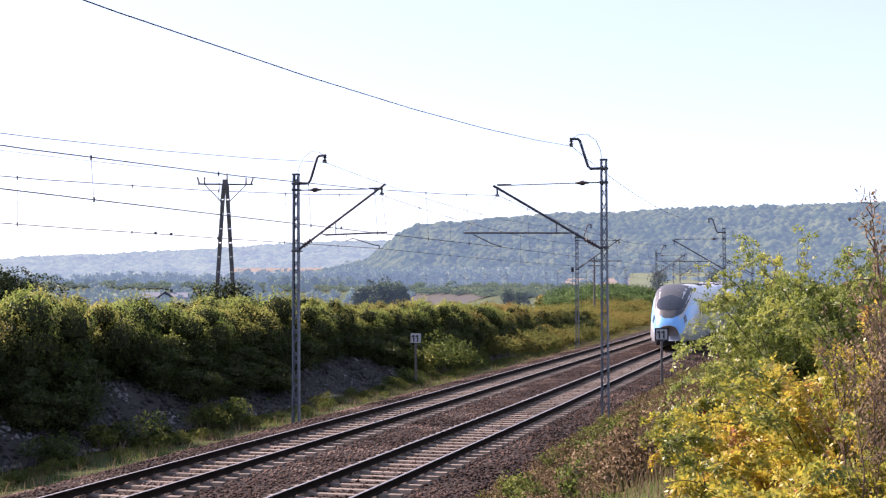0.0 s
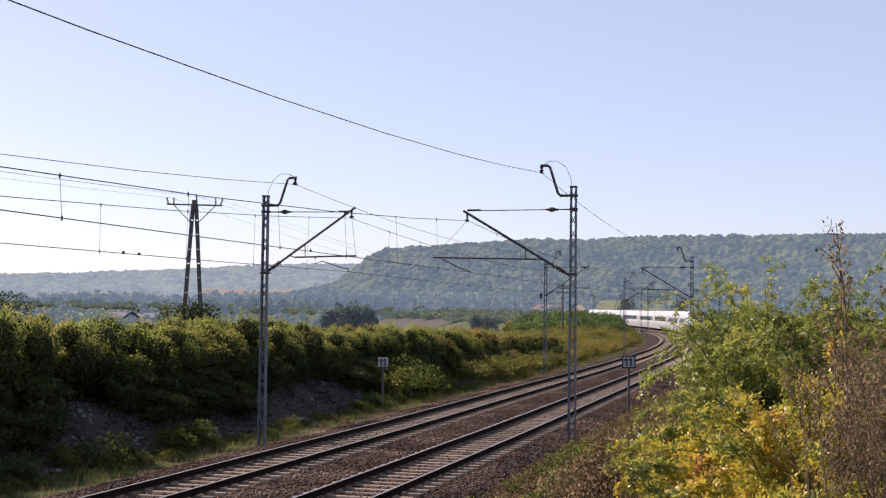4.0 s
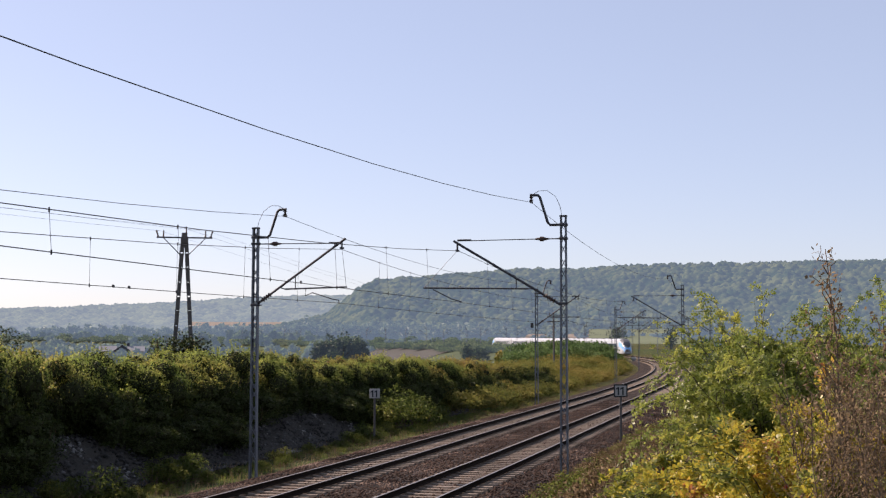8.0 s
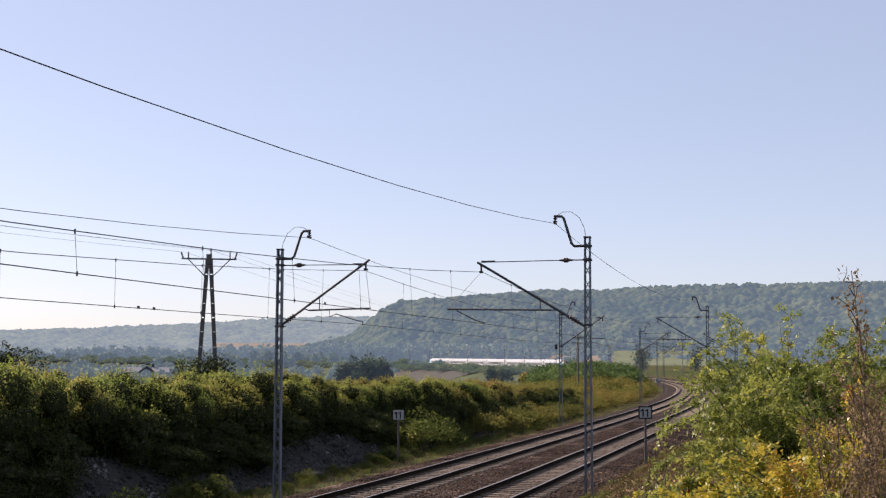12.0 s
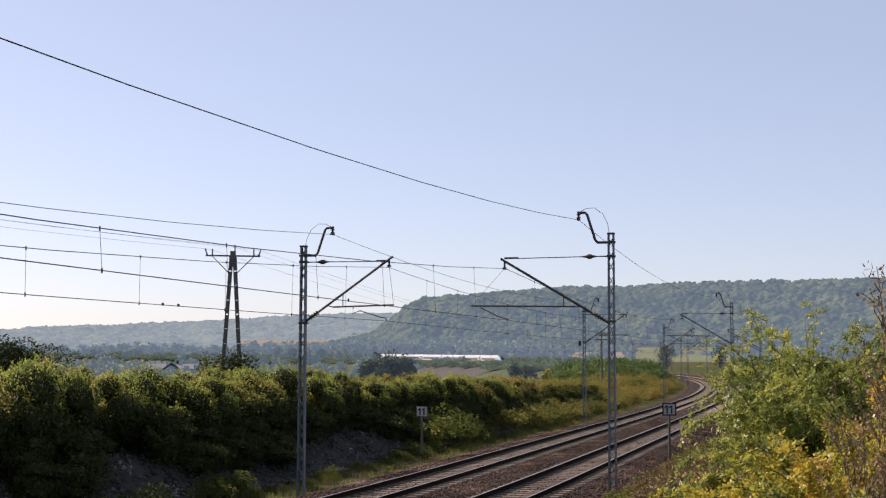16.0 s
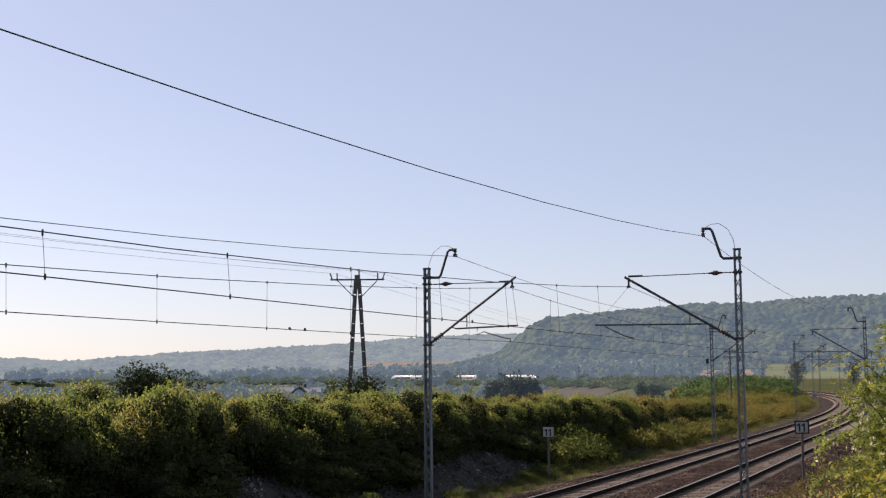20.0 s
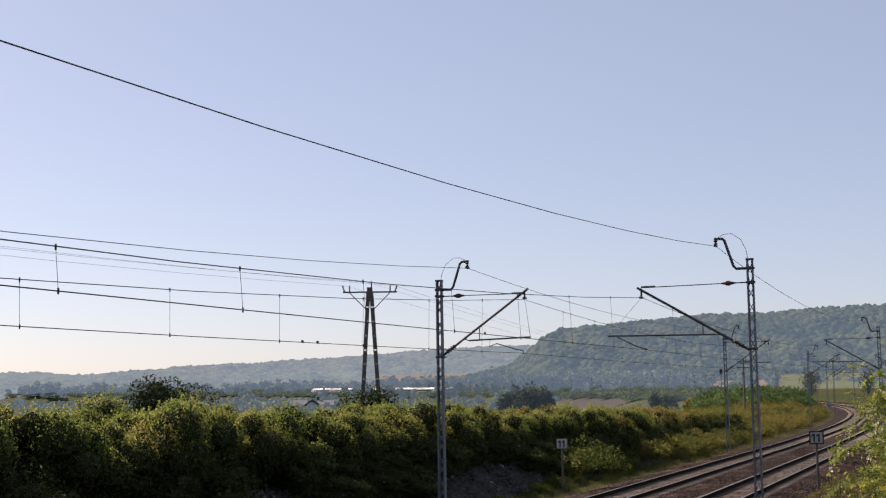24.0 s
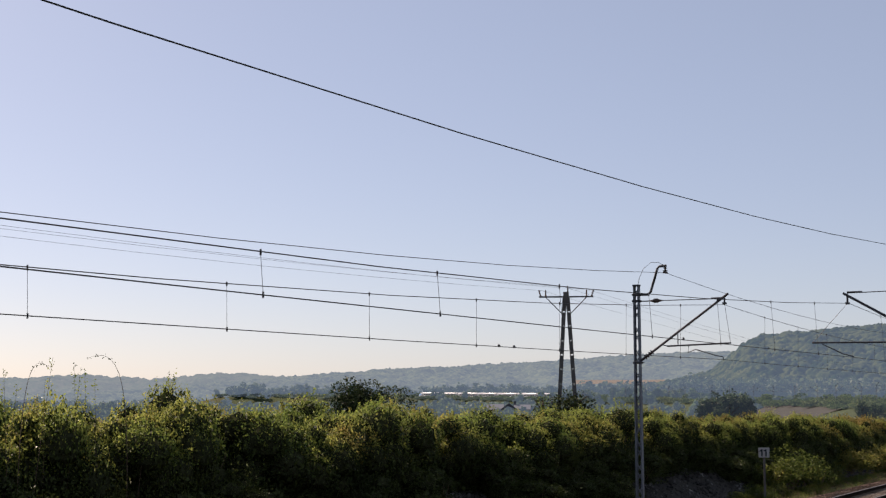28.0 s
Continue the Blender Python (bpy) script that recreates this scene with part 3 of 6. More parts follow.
def mast(m, right_side, label):
    """A lattice mast with its bracket arms; local x points to its track."""
    root = empty("catenary_mast", m, label, "catenary mast", "catenary masts")
    top = 7.68 if right_side else 7.5
    foot = -0.75
    for sx in (-1, 1):
        bm = bmesh.new()
        # a rolled channel: web outside, two flanges turned in
        prof = [(0.006, -0.07), (0.006, 0.07), (-0.042, 0.07), (-0.042, 0.06), (-0.006, 0.06), (-0.006, -0.06), (-0.042, -0.06), (-0.042, -0.07)]
        low, high = [[bm.verts.new((sx * (h + x) - 0.1, y, z)) for x, y in prof] for z, h in ((foot, 0.122), (top, 0.09))]
        for k in range(8):
            bm.faces.new((low[k], low[(k + 1) % 8], high[(k + 1) % 8], high[k]))
        bm.faces.new(high)
        bm.faces.new(low[::-1])
        bmesh.ops.recalc_face_normals(bm, faces=bm.faces[:])
        part("channel", bm, M_STEEL, root)
    for face in (-0.072, 0.072):
        n = 20
        bm = bmesh.new()
        for i in range(n):
            z0, z1 = 0.2 + (top - 0.3) * i / n, 0.2 + (top - 0.3) * (i + 1) / n
            h0, h1 = 0.115 - 0.032 * (z0 - foot) / (top - foot), 0.115 - 0.032 * (z1 - foot) / (top - foot)
            s = 1 if (i % 2) == (face > 0) else -1
            a, b = Vector((s * h0 - 0.1, face, z0)), Vector((-s * h1 - 0.1, face, z1))
            d = b - a
            rot = Matrix.Translation((a + b) / 2) @ d.to_track_quat("Z", "Y").to_matrix().to_4x4()
            add_box(bm, (0.03, 0.02, d.length), rot)
        part("lattice", bm, M_STEEL, root)
    bm = bmesh.new()
    add_box(bm, (0.5, 0.5, 0.5), pose(-0.1, 0, -0.74), 0.04)
    part("foundation", bm, M_CONCRETE, root, "concrete foundation block")
    bm = bmesh.new()
    add_box(bm, (0.215, 0.17, 0.05), pose(-0.1, 0, top))
    part("cap", bm, M_STEEL_DARK, root)
    for z in (7.42 if right_side else 7.2, 7.0, 5.05):
        bm = bmesh.new()
        add_box(bm, (0.25, 0.2, 0.07), pose(-0.1, 0, z), 0.008)
        add_rod(bm, (0.02, -0.07, z), (0.09, -0.07, z), 0.016)
        add_rod(bm, (0.02, 0.07, z), (0.09, 0.07, z), 0.016)
        part("collar", bm, M_STEEL_DARK, root, "clamped steel collar with bolts")
    if right_side:
        base, tip, rod_z = (0.0, 0, 5.017), (3.3, 0, 6.98), 7.0
        reg = ((1.0, 0, 5.5), (4.25, 0, 5.55))
        arm = ((3.95, 0, 5.5), (3.35, 0, 5.2), (3.05, 0, 5.12))
    else:
        base, tip, rod_z = (0.0, 0, 5.103), (2.9, 0, 7.12), 6.99
        reg = ((0.9, 0, 5.55), (2.95, 0, 5.6))
        arm = ((1.6, 0, 5.57), (1.58, 0, 5.34), (1.82, 0, 5.43), (2.5, 0, 5.22), (2.69, 0, 5.19), (2.7, 0, 5.08))
    bm = bmesh.new()
    add_rod(bm, Vector(base).lerp(Vector(tip), 0.14), tip, 0.038)
    add_rod(bm, base, Vector(base).lerp(Vector(tip), 0.06), 0.04)
    strut = part("cantilever_tube", bm, M_STEEL_DARK, root)
    bm = bmesh.new()
    insulator(bm, Vector(base).lerp(Vector(tip), 0.05), Vector(base).lerp(Vector(tip), 0.15), 0.085)
    part("insulator", bm, M_INSUL, root, "brown ribbed porcelain insulator")
    bm = bmesh.new()
    add_rod(bm, (-0.02, 0, rod_z), (0.35, 0, rod_z), 0.018)
    add_rod(bm, (0.75, 0, rod_z), (tip[0] - 0.12, 0, rod_z - 0.02), 0.014)
    add_rod(bm, (tip[0] - 0.55, 0, rod_z), (tip[0] - 0.12, 0, rod_z), 0.03)
    part("tie_rod", bm, M_STEEL_DARK, root)
    bm = bmesh.new()
    add_rod(bm, (0.33, 0, rod_z), (0.55, 0, rod_z), 0.02, 0.06, 10)
    add_rod(bm, (0.55, 0, rod_z), (0.77, 0, rod_z), 0.06, 0.02, 10)
    add_rod(bm, (0.49, 0, rod_z), (0.61, 0, rod_z), 0.072, sides=10)
    part("insulator", bm, M_INSUL, root, "brown ribbed porcelain insulator")
    bm = bmesh.new()
    add_rod(bm, reg[0], reg[1], 0.026)
    t = (reg[0][0] - base[0] + 0.35) / (tip[0] - base[0])
    h = Vector(base).lerp(Vector(tip), t)
    add_rod(bm, (h.x, 0, reg[0][2]), h, 0.016)
    t2 = (reg[0][0] - base[0]) / (tip[0] - base[0])
    add_rod(bm, reg[0], Vector(base).lerp(Vector(tip), t2 * 0.8), 0.016)
    part("registration_tube", bm, M_STEEL_DARK, root)
    v, f = tube_mesh(arm, 0.018, 6)
    link("steady_arm", pymesh("steady_arm", v, f, True), M_STEEL_DARK, root)
    bm = bmesh.new()
    add_rod(bm, (tip[0] - 0.12, 0, tip[2] - 0.1), (tip[0] - 0.12, 0, tip[2] - 0.28), 0.03)
    add_box(bm, (0.09, 0.16, 0.06), pose(tip[0] - 0.12, 0, tip[2] - 0.3))
    part("clamp", bm, M_STEEL_DARK, root)
    v, f = tube_mesh([(tip[0] - 0.12, 0, tip[2] - 0.3), (reg[1][0] - 0.02, 0.02, reg[1][2])], 0.006, 4)
    link("stay_wire", pymesh("stay_wire", v, f), M_WIRE, root)
    z0, z1 = (7.42, 8.33) if right_side else (7.2, 8.07)
    v, f = tube_mesh([(0.0, 0, z0), (0.3, 0, z0), (0.38, 0, z0 + 0.08), (0.62, 0, z1 - 0.06), (0.68, 0, z1), (0.92, 0, z1 + 0.01)], 0.042, 7)
    link("top_bracket", pymesh("top_bracket", v, f, True), M_STEEL_DARK, root)
    bm = bmesh.new()
    insulator(bm, (0.88, 0, z1 - 0.03), (0.88, 0, z1 - 0.2), 0.075, 2)
    add_box(bm, (0.07, 0.24, 0.06), pose(0.88, 0, z1 - 0.2))
    part("insulator", bm, M_INSUL, root, "brown ribbed porcelain insulator")
    pts = [Vector((0.85, 0, z1 + 0.02)), Vector((0.65, 0, z1 + 0.13)), Vector((0.4, 0, z1 + 0.14)), Vector((0.14, 0, z1 - 0.05)), Vector((0.0, 0, z1 - 0.35)), Vector((-0.05, 0, top))]
    v, f = tube_mesh(pts, 0.008, 4)
    link("jumper_wire", pymesh("jumper_wire", v, f, True), M_WIRE, root)
    return root


MAST_S = [-110, -36, 40.0, 91, 142, 193, 244, 295, 346, 397, 450, 503, 556, 610, 664, 718, 772, 826]
U_R, U_L = 2.75, -SPACING - 2.88
mast_r = mast(line_pose(40.0, U_R, turn=180), True, "grey steel lattice mast carrying wires over the near track")
mast_l = mast(line_pose(40.0, U_L), False, "grey steel lattice mast carrying wires over the far track")
for s in MAST_S:
    if s == 40.0:
        continue
    copy_thing(mast_r, line_pose(s, U_R, turn=180))
    copy_thing(mast_l, line_pose(s, U_L))


def droop(sag, s0, s1):
    """Sag of a span, which grows with the square of its length."""
    return sag * ((s1 - s0) / 76.0) ** 2


def catenary(u_mast, sgn, reach_m, reach_c, zm, label, sags, first):
    """Messenger and contact wire of one track with droppers; sgn is the way from the mast to its track."""
    root = empty("overhead_line", Matrix(), label, "overhead wire", "overhead wires")
    drop, clips = [], []
    for i in range(len(MAST_S) - 1):
        s0, s1 = MAST_S[i], MAST_S[i + 1]
        wob = 0.22 if i % 2 else -0.22
        a = on_line(s0, u_mast + sgn * reach_m, zm)
        b = on_line(s1, u_mast + sgn * reach_m, zm)
        sag, low = droop(sags[0], s0, s1), droop(sags[1], s0, s1)
        off0 = 0.0 if s0 == 40.0 else first if s1 == 40.0 else wob * 0.5
        off1 = 0.0 if s1 == 40.0 else -wob * 0.5
        c = arc(on_line(s0, u_mast + sgn * reach_c + off0, 5.1), on_line(s1, u_mast + sgn * reach_c + off1, 5.1), low, 9)
        link("messenger_wire", tubes("messenger_wire", [arc(a, b, sag, 13)], 0.008, 5), M_WIRE, root)
        link("contact_wire", tubes("contact_wire", [c], 0.008, 5), M_WIRE, root)
        for k in range(1, int((s1 - s0) / 4.0)):
            t = (4.0 * k + 0.2) / (s1 - s0)
            p = a.lerp(b, t) - Vector((0, 0, sag * 4 * t * (1 - t)))
            q = c[0].lerp(c[-1], t) - Vector((0, 0, low * 4 * t * (1 - t)))
            drop.append([p, q])
            for w in (p, q):
                clips.append([w + Vector((0, 0, 0.035)), w - Vector((0, 0, 0.035))])
    for sc in (25.2, 25.9):
        t = (sc + 36) / 76
        q = on_line(-36, u_mast + sgn * reach_c + first, 5.1).lerp(on_line(40, u_mast + sgn * reach_c, 5.1), t) - Vector((0, 0, sags[1] * 4 * t * (1 - t) - 0.02))
        bm = bmesh.new()
        add_box(bm, (0.03, 0.16, 0.06), Matrix.Translation(q), 0.01)
        part("wire_clamp", bm, M_STEEL_DARK, root, "bolted splice clamp")
    link("dropper_set", tubes("dropper_set", drop, 0.004, 4), M_WIRE, root)["kind"] = "stuff"
    link("clip_set", tubes("clip_set", clips, 0.013, 5), M_WIRE, root)["kind"] = "stuff"
    return root


catenary(U_R, -1, 3.15, 3.08, 6.68, "dark messenger and contact wires above the near track", (1.25, 0.08), -0.07)
catenary(U_L, 1, 2.76, 2.71, 6.78, "dark messenger and contact wires above the far track", (1.34, 0.2), 0.22)
for um, sg, z, lab in ((U_R, -1, 8.12, "single feeder wire strung along the near row of masts"), (U_L, 1, 7.86, "single feeder wire strung along the far row of masts")):
    root = empty("feeder_line", Matrix(), lab, "overhead wire", "overhead wires")
    for i in range(len(MAST_S) - 1):
        s0, s1 = MAST_S[i], MAST_S[i + 1]
        link("feeder_wire", tubes("feeder_wire", [arc(on_line(s0, um + sg * 0.88, z), on_line(s1, um + sg * 0.88, z), droop(1.45, s0, s1), 15)], 0.008, 5), M_WIRE, root)


# ---- signs beside the track ----
def distance_sign(m, border, label):
    root = empty("distance_sign", m, label, "railway sign", "distance signs")
    bm = bmesh.new()
    add_box(bm, (0.09, 0.07, 2.1), pose(0, 0.05, 0.45), 0.01)
    part("post", bm, M_POLE, root, "dark concrete post")
    bm = bmesh.new()
    add_box(bm, (0.46, 0.03, 0.42), pose(0, 0, 1.4), 0.006)
    part("plate", bm, M_SIGN, root)
    for x in (-0.085, 0.085):
        bm = bmesh.new()
        add_box(bm, (0.06, 0.008, 0.3), pose(x, -0.018, 1.39))
        vs = [bm.verts.new(p) for p in ((x - 0.03, -0.022, 1.54), (x - 0.03, -0.022, 1.47), (x - 0.1, -0.022, 1.43), (x - 0.1, -0.022, 1.48))]
        bm.faces.new(vs)
        part("digit", bm, M_BLACK, root, "black painted figure one")
    if border:
        bm = bmesh.new()
        for sz, p in (((0.52, 0.05, 0.05), (0, 1.62)), ((0.52, 0.05, 0.05), (0, 1.18)), ((0.05, 0.05, 0.5), (-0.24, 1.4)), ((0.05, 0.05, 0.5), (0.24, 1.4))):
            add_box(bm, sz, pose(p[0], 0, p[1]))
        part("border", bm, M_BLACK, root, "black border frame")
    return root


def polar(az, r, z=None):
    x, y = -math.sin(radians(az)) * r, math.cos(radians(az)) * r
    return Vector((x, y, ground_z(x, y) if z is None else z))


p = polar(1.17, 60)
distance_sign(pose(p.x, p.y, 0.25, 0, 0, 0), False, "small white distance sign with black figures on a post")
p = polar(-9.21, 52.5)
distance_sign(pose(p.x, p.y, 0.66, 0, 0, -6), True, "small white distance sign with a black border")


# ---- power pole behind the hedge ----
def power_pole(m, label):
    root = empty("power_pole", m, label, "power pole")
    top, foot = 8.93, -1.5
    for sx in (-1, 1):
        bm = bmesh.new()
        a, b = Vector((sx * 0.7, 0, foot)), Vector((sx * 0.075, 0, top - 0.1))
        d = b - a
        rot = Matrix.Translation((a + b) / 2) @ Matrix.Rotation(math.atan2(d.x, d.z), 4, "Y")
        for o in (-0.075, 0.075):
            add_box(bm, (0.045, 0.18, d.length), rot @ pose(o, 0, 0))
        for k in range(15):
            add_box(bm, (0.12, 0.14, 0.63 if k % 3 else 0.69), rot @ pose(0, 0, -d.length / 2 + d.length * (k + 0.5) / 15))
        part("leg", bm, M_POLE, root, "dark concrete leg with rungs cast between its edges")
    bm = bmesh.new()
    add_box(bm, (0.27, 0.24, 0.5), pose(0, 0, top - 0.08), 0.02)
    part("head", bm, M_POLE, root)
    bm = bmesh.new()
    add_box(bm, (2.6, 0.07, 0.07), pose(0, 0, top - 0.06))
    part("crossarm", bm, M_STEEL_DARK, root)
    for sx in (-1, 1):
        bm = bmesh.new()
        add_rod(bm, (sx * 0.98, 0, top - 0.08), (sx * 0.13, 0, top - 0.95), 0.022)
        part("brace", bm, M_STEEL_DARK, root)
    for x, z in ((-1.22, 0.0), (-0.98, 0.0), (0.08, 0.2), (0.98, 0.0), (1.22, 0.0)):
        bm = bmesh.new()
        lean = 0.1 if x > 1.1 else -0.1 if x < -1.1 else 0.0
        insulator(bm, (x, 0, top + z - 0.03), (x + lean, 0, top + z + 0.27), 0.06, 3)
        part("insulator", bm, M_INSUL, root, "dark porcelain pin insulator")
    return root


pp = polar(9.2, 65, 0)
power_pole(pose(pp.x, pp.y, 0, 0, 0, 9), "dark A-shaped concrete power pole with a steel crossarm")


# ---- leaves ----
def lobes_of(size, rng, lobes):
    """Centres and radii of the lobes that make up a crown on z = 0."""
    size = np.array(size)
    d = rng.normal(size=(lobes, 3))
    d /= np.linalg.norm(d, axis=1)[:, None]
    cen = d * rng.uniform(0.35, 0.8, (lobes, 1)) * size
    cen[:, 2] += size[2] * 0.95
    return size, cen, rng.uniform(0.28, 0.55, lobes)


def leaf_cloud(n, size, leaf, rng, lobes=14, fill=0.35, flat=0.35, skirt=0.0, given=None, sprigs=0):
    """Leaf quads gathered on uneven lobes."""
    size, cen, rad = given or lobes_of(size, rng, lobes)
    lobes = len(rad)
    share = rad ** 2 / np.sum(rad ** 2)
    k = rng.choice(lobes, n, p=share)
    q = rng.normal(size=(n, 3))
    q /= np.linalg.norm(q, axis=1)[:, None]
    rr = np.where(rng.random(n) < fill, rng.uniform(0.3, 1, n), rng.uniform(0.85, 1.08, n))
    p = cen[k] + q * (rad[k] * rr)[:, None] * size
    if skirt:
        m = int(n * skirt)
        w = rng.uniform(0, 2 * math.pi, m)
        o = rng.uniform(0.7, 1.0, m)
        p = np.concatenate([p, np.stack([np.cos(w) * o * size[0], np.sin(w) * o * size[1], rng.uniform(0, 0.9, m) * size[2]], -1)])
    for _ in range(sprigs):
        i = rng.choice(lobes, p=share)
        a, o = rng.uniform(0, 2 * math.pi), rng.uniform(0, 0.7)
        foot = cen[i] + np.array([math.cos(a) * o, math.sin(a) * o, math.sqrt(1 - o * o)]) * rad[i] * size
        t = rng.uniform(0, 1, 16)[:, None]
        lean = rng.normal(0, 0.12, 3) + np.array([0, 0, 1.0])
        p = np.concatenate([p, foot + lean * t * size[2] * rng.uniform(0.08, 0.2) + rng.normal(0, leaf, (16, 3))])
    p = p[p[:, 2] > 0.02]
    return leaf_quads(p, leaf, rng, flat)


def crown_normals(v, given, rng, loose=0.45):
    """Leaves turn outwards from the lobe that carries them, each a little its own way."""
    size, cen, rad = given
    mid = v.reshape(-1, 4, 3).mean(axis=1)
    rel = (mid[:, None, :] - cen[None]) / (rad[None, :, None] * size)
    k = (rel ** 2).sum(-1).argmin(axis=1)
    out = rel[np.arange(len(mid)), k] / size
    out /= np.linalg.norm(out, axis=1)[:, None] + 1e-6
    out += rng.normal(0, loose, out.shape)
    return out / (np.linalg.norm(out, axis=1)[:, None] + 1e-6)


def leaf_quads(p, leaf, rng, flat=0.35, long=1.0):
    n = len(p)
    a = rng.normal(size=(n, 3))
    a[:, 2] *= flat + 0.4
    a /= np.linalg.norm(a, axis=1)[:, None]
    nrm = rng.normal(size=(n, 3))
    nrm[:, 2] += 1 - flat
    b = np.cross(nrm, a)
    b /= np.linalg.norm(b, axis=1)[:, None] + 1e-9
    up = np.cross(a, b)
    L = (leaf * rng.uniform(0.6, 1.3, n))[:, None]
    v = np.stack([p - a * L * long, p + b * L * 0.55 + up * L * 0.12, p + a * L * long, p - b * L * 0.55 + up * L * 0.12], 1).reshape(-1, 3)
    q = np.arange(4 * n).reshape(n, 4)
    return v, q


def inner_leaves(given, n, leaf, rng):
    """The dense inside of a crown: layers of larger leaves within each lobe, coloured dark to paint its shade."""
    size, cen, rad = given
    k = rng.choice(len(rad), n, p=rad ** 2 / np.sum(rad ** 2))
    q = rng.normal(size=(n, 3))
    q /= np.linalg.norm(q, axis=1)[:, None]
    p = cen[k] + q * (rad[k] * rng.uniform(0.3, 0.84, n))[:, None] * size
    w, o = rng.uniform(0, 2 * math.pi, n // 4), rng.uniform(0.1, 0.75, n // 4)
    p = np.concatenate([p, np.stack([np.cos(w) * o * size[0], np.sin(w) * o * size[1], rng.uniform(0, 0.8, n // 4) * size[2]], -1)])
    return leaf_quads(p, leaf * 2.4, rng, 0.6)


def stems_mesh(size, rng, n=9, r=0.03):
    lines = []
    for i in range(n):
        a = rng.uniform(0, 2 * math.pi)
        e = Vector((math.cos(a) * size[0] * rng.uniform(0.2, 0.8), math.sin(a) * size[1] * rng.uniform(0.2, 0.8), size[2] * rng.uniform(0.9, 1.4)))
        b = Vector((math.cos(a) * 0.15, math.sin(a) * 0.15, -0.25))
        lines.append([b, b.lerp(e, 0.5) + Vector(rng.normal(0, 0.08, 3)), e])
    vs, fs = [], []
    for pts in lines:
        v, f = tube_mesh(pts, [r, r * 0.7, r * 0.25], 5)
        o = len(vs)
        vs += v
        fs += [tuple(i + o for i in q) for q in f]
    return pymesh("stems", vs, fs, True)


# dark fillings for crowns: their colour stands in for the shade inside
M_DARK_CORE = material("dark_core_filler", (0.034, 0.037, 0.018), 1.0, 0, 0.5, 6, 40, 1.0, spec=0.0)
M_CORE = leaf_material("painted_shade_leaves", [(0.03, 0.042, 0.012), (0.06, 0.078, 0.02)], 0.25, 0.5)


def shrub(m, size, n, leaf, mat, label, seed, name="shrub", category="shrub", group="", core=True, dense=0.0, shoots=None, loose=0.3, **kw):
    rng = np.random.default_rng(seed)
    root = empty(name, m, label, category, group)
    link("stem_growth", stems_mesh(size, rng), M_TWIG, root)["kind"] = "stuff"
    given = lobes_of(size, rng, kw.pop("lobes", 14))
    v, q = leaf_cloud(n, size, leaf, rng, given=given, **kw)
    turn = crown_normals(v, given, rng, loose)
    if core:
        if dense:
            # solid dark balls added in the lobes to stop sunlight coming through
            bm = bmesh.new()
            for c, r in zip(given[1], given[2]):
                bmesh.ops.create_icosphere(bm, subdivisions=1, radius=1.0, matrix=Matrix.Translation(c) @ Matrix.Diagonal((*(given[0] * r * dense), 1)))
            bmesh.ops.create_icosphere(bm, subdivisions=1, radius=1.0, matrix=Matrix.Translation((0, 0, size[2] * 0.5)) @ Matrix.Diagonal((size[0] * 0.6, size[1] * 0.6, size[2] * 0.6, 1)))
            part("dark_core", bm, M_DARK_CORE, root, "solid dark core added to block light inside the crown")["kind"] = "stuff"
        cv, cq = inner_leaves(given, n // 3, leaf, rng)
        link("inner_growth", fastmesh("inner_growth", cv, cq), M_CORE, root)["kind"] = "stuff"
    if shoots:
        # young marks the upper leaves, given a lighter colour as painted sunlight
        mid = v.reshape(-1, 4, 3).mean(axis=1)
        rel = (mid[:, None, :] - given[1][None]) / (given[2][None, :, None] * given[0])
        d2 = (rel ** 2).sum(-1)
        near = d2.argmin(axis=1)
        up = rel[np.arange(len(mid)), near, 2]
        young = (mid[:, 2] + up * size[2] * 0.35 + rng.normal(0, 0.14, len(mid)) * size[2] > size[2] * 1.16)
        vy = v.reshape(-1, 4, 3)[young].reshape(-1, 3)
        turn[young] = turn[young] * 0.6 + np.array([0, 0, 0.75])      # shading normals tipped up so the tops look sunlit
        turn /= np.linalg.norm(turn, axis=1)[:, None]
        link("young_growth", fastmesh("young_growth", vy, np.arange(len(vy)).reshape(-1, 4), normals=turn[young]), shoots, root, "yellowing top leaves coloured as sunlit")["kind"] = "stuff"
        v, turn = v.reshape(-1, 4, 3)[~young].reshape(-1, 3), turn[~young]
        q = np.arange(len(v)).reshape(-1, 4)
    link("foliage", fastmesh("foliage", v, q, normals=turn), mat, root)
    return root


def place(root, s, u, scale=1.0, turn=0.0, sink=0.1, sz=None):
    p = on_line(s, u)
    return pose(p.x, p.y, ground_z(p.x, p.y) - sink, 0, 0, turn) @ Matrix.Diagonal((scale, scale, sz or scale, 1))


# tall hedge on the bank: a lower front row and a taller back row
rng = np.random.default_rng(11)
HEDGE_LABEL = "dense dark green hedge shrub, its yellowing top coloured lighter as sunlit"


def prototypes(n, size, leaves, leaf, mat, label, seed, name, group, **kw):
    """A few shrubs of one kind, with their heights; each is used once and then copied."""
    made = []
    for i in range(n):
        ob = shrub(Matrix(), size, leaves, leaf, mat, label, seed + i, name, "shrub", group, **kw)
        co = [v.co.z for c in ob.children if c.name.startswith(("foliage", "young_growth")) for v in c.data.vertices]
        made.append([ob, float(np.percentile(co, 97)), False])
    return made


def put(proto, m):
    if not proto[2]:
        proto[2] = True
        proto[0].matrix_basis = m
        return proto[0]
    k = proto[0].scale
    return copy_thing(proto[0], m @ Matrix.Diagonal((1 / k.x, 1 / k.y, 1 / k.z, 1)))


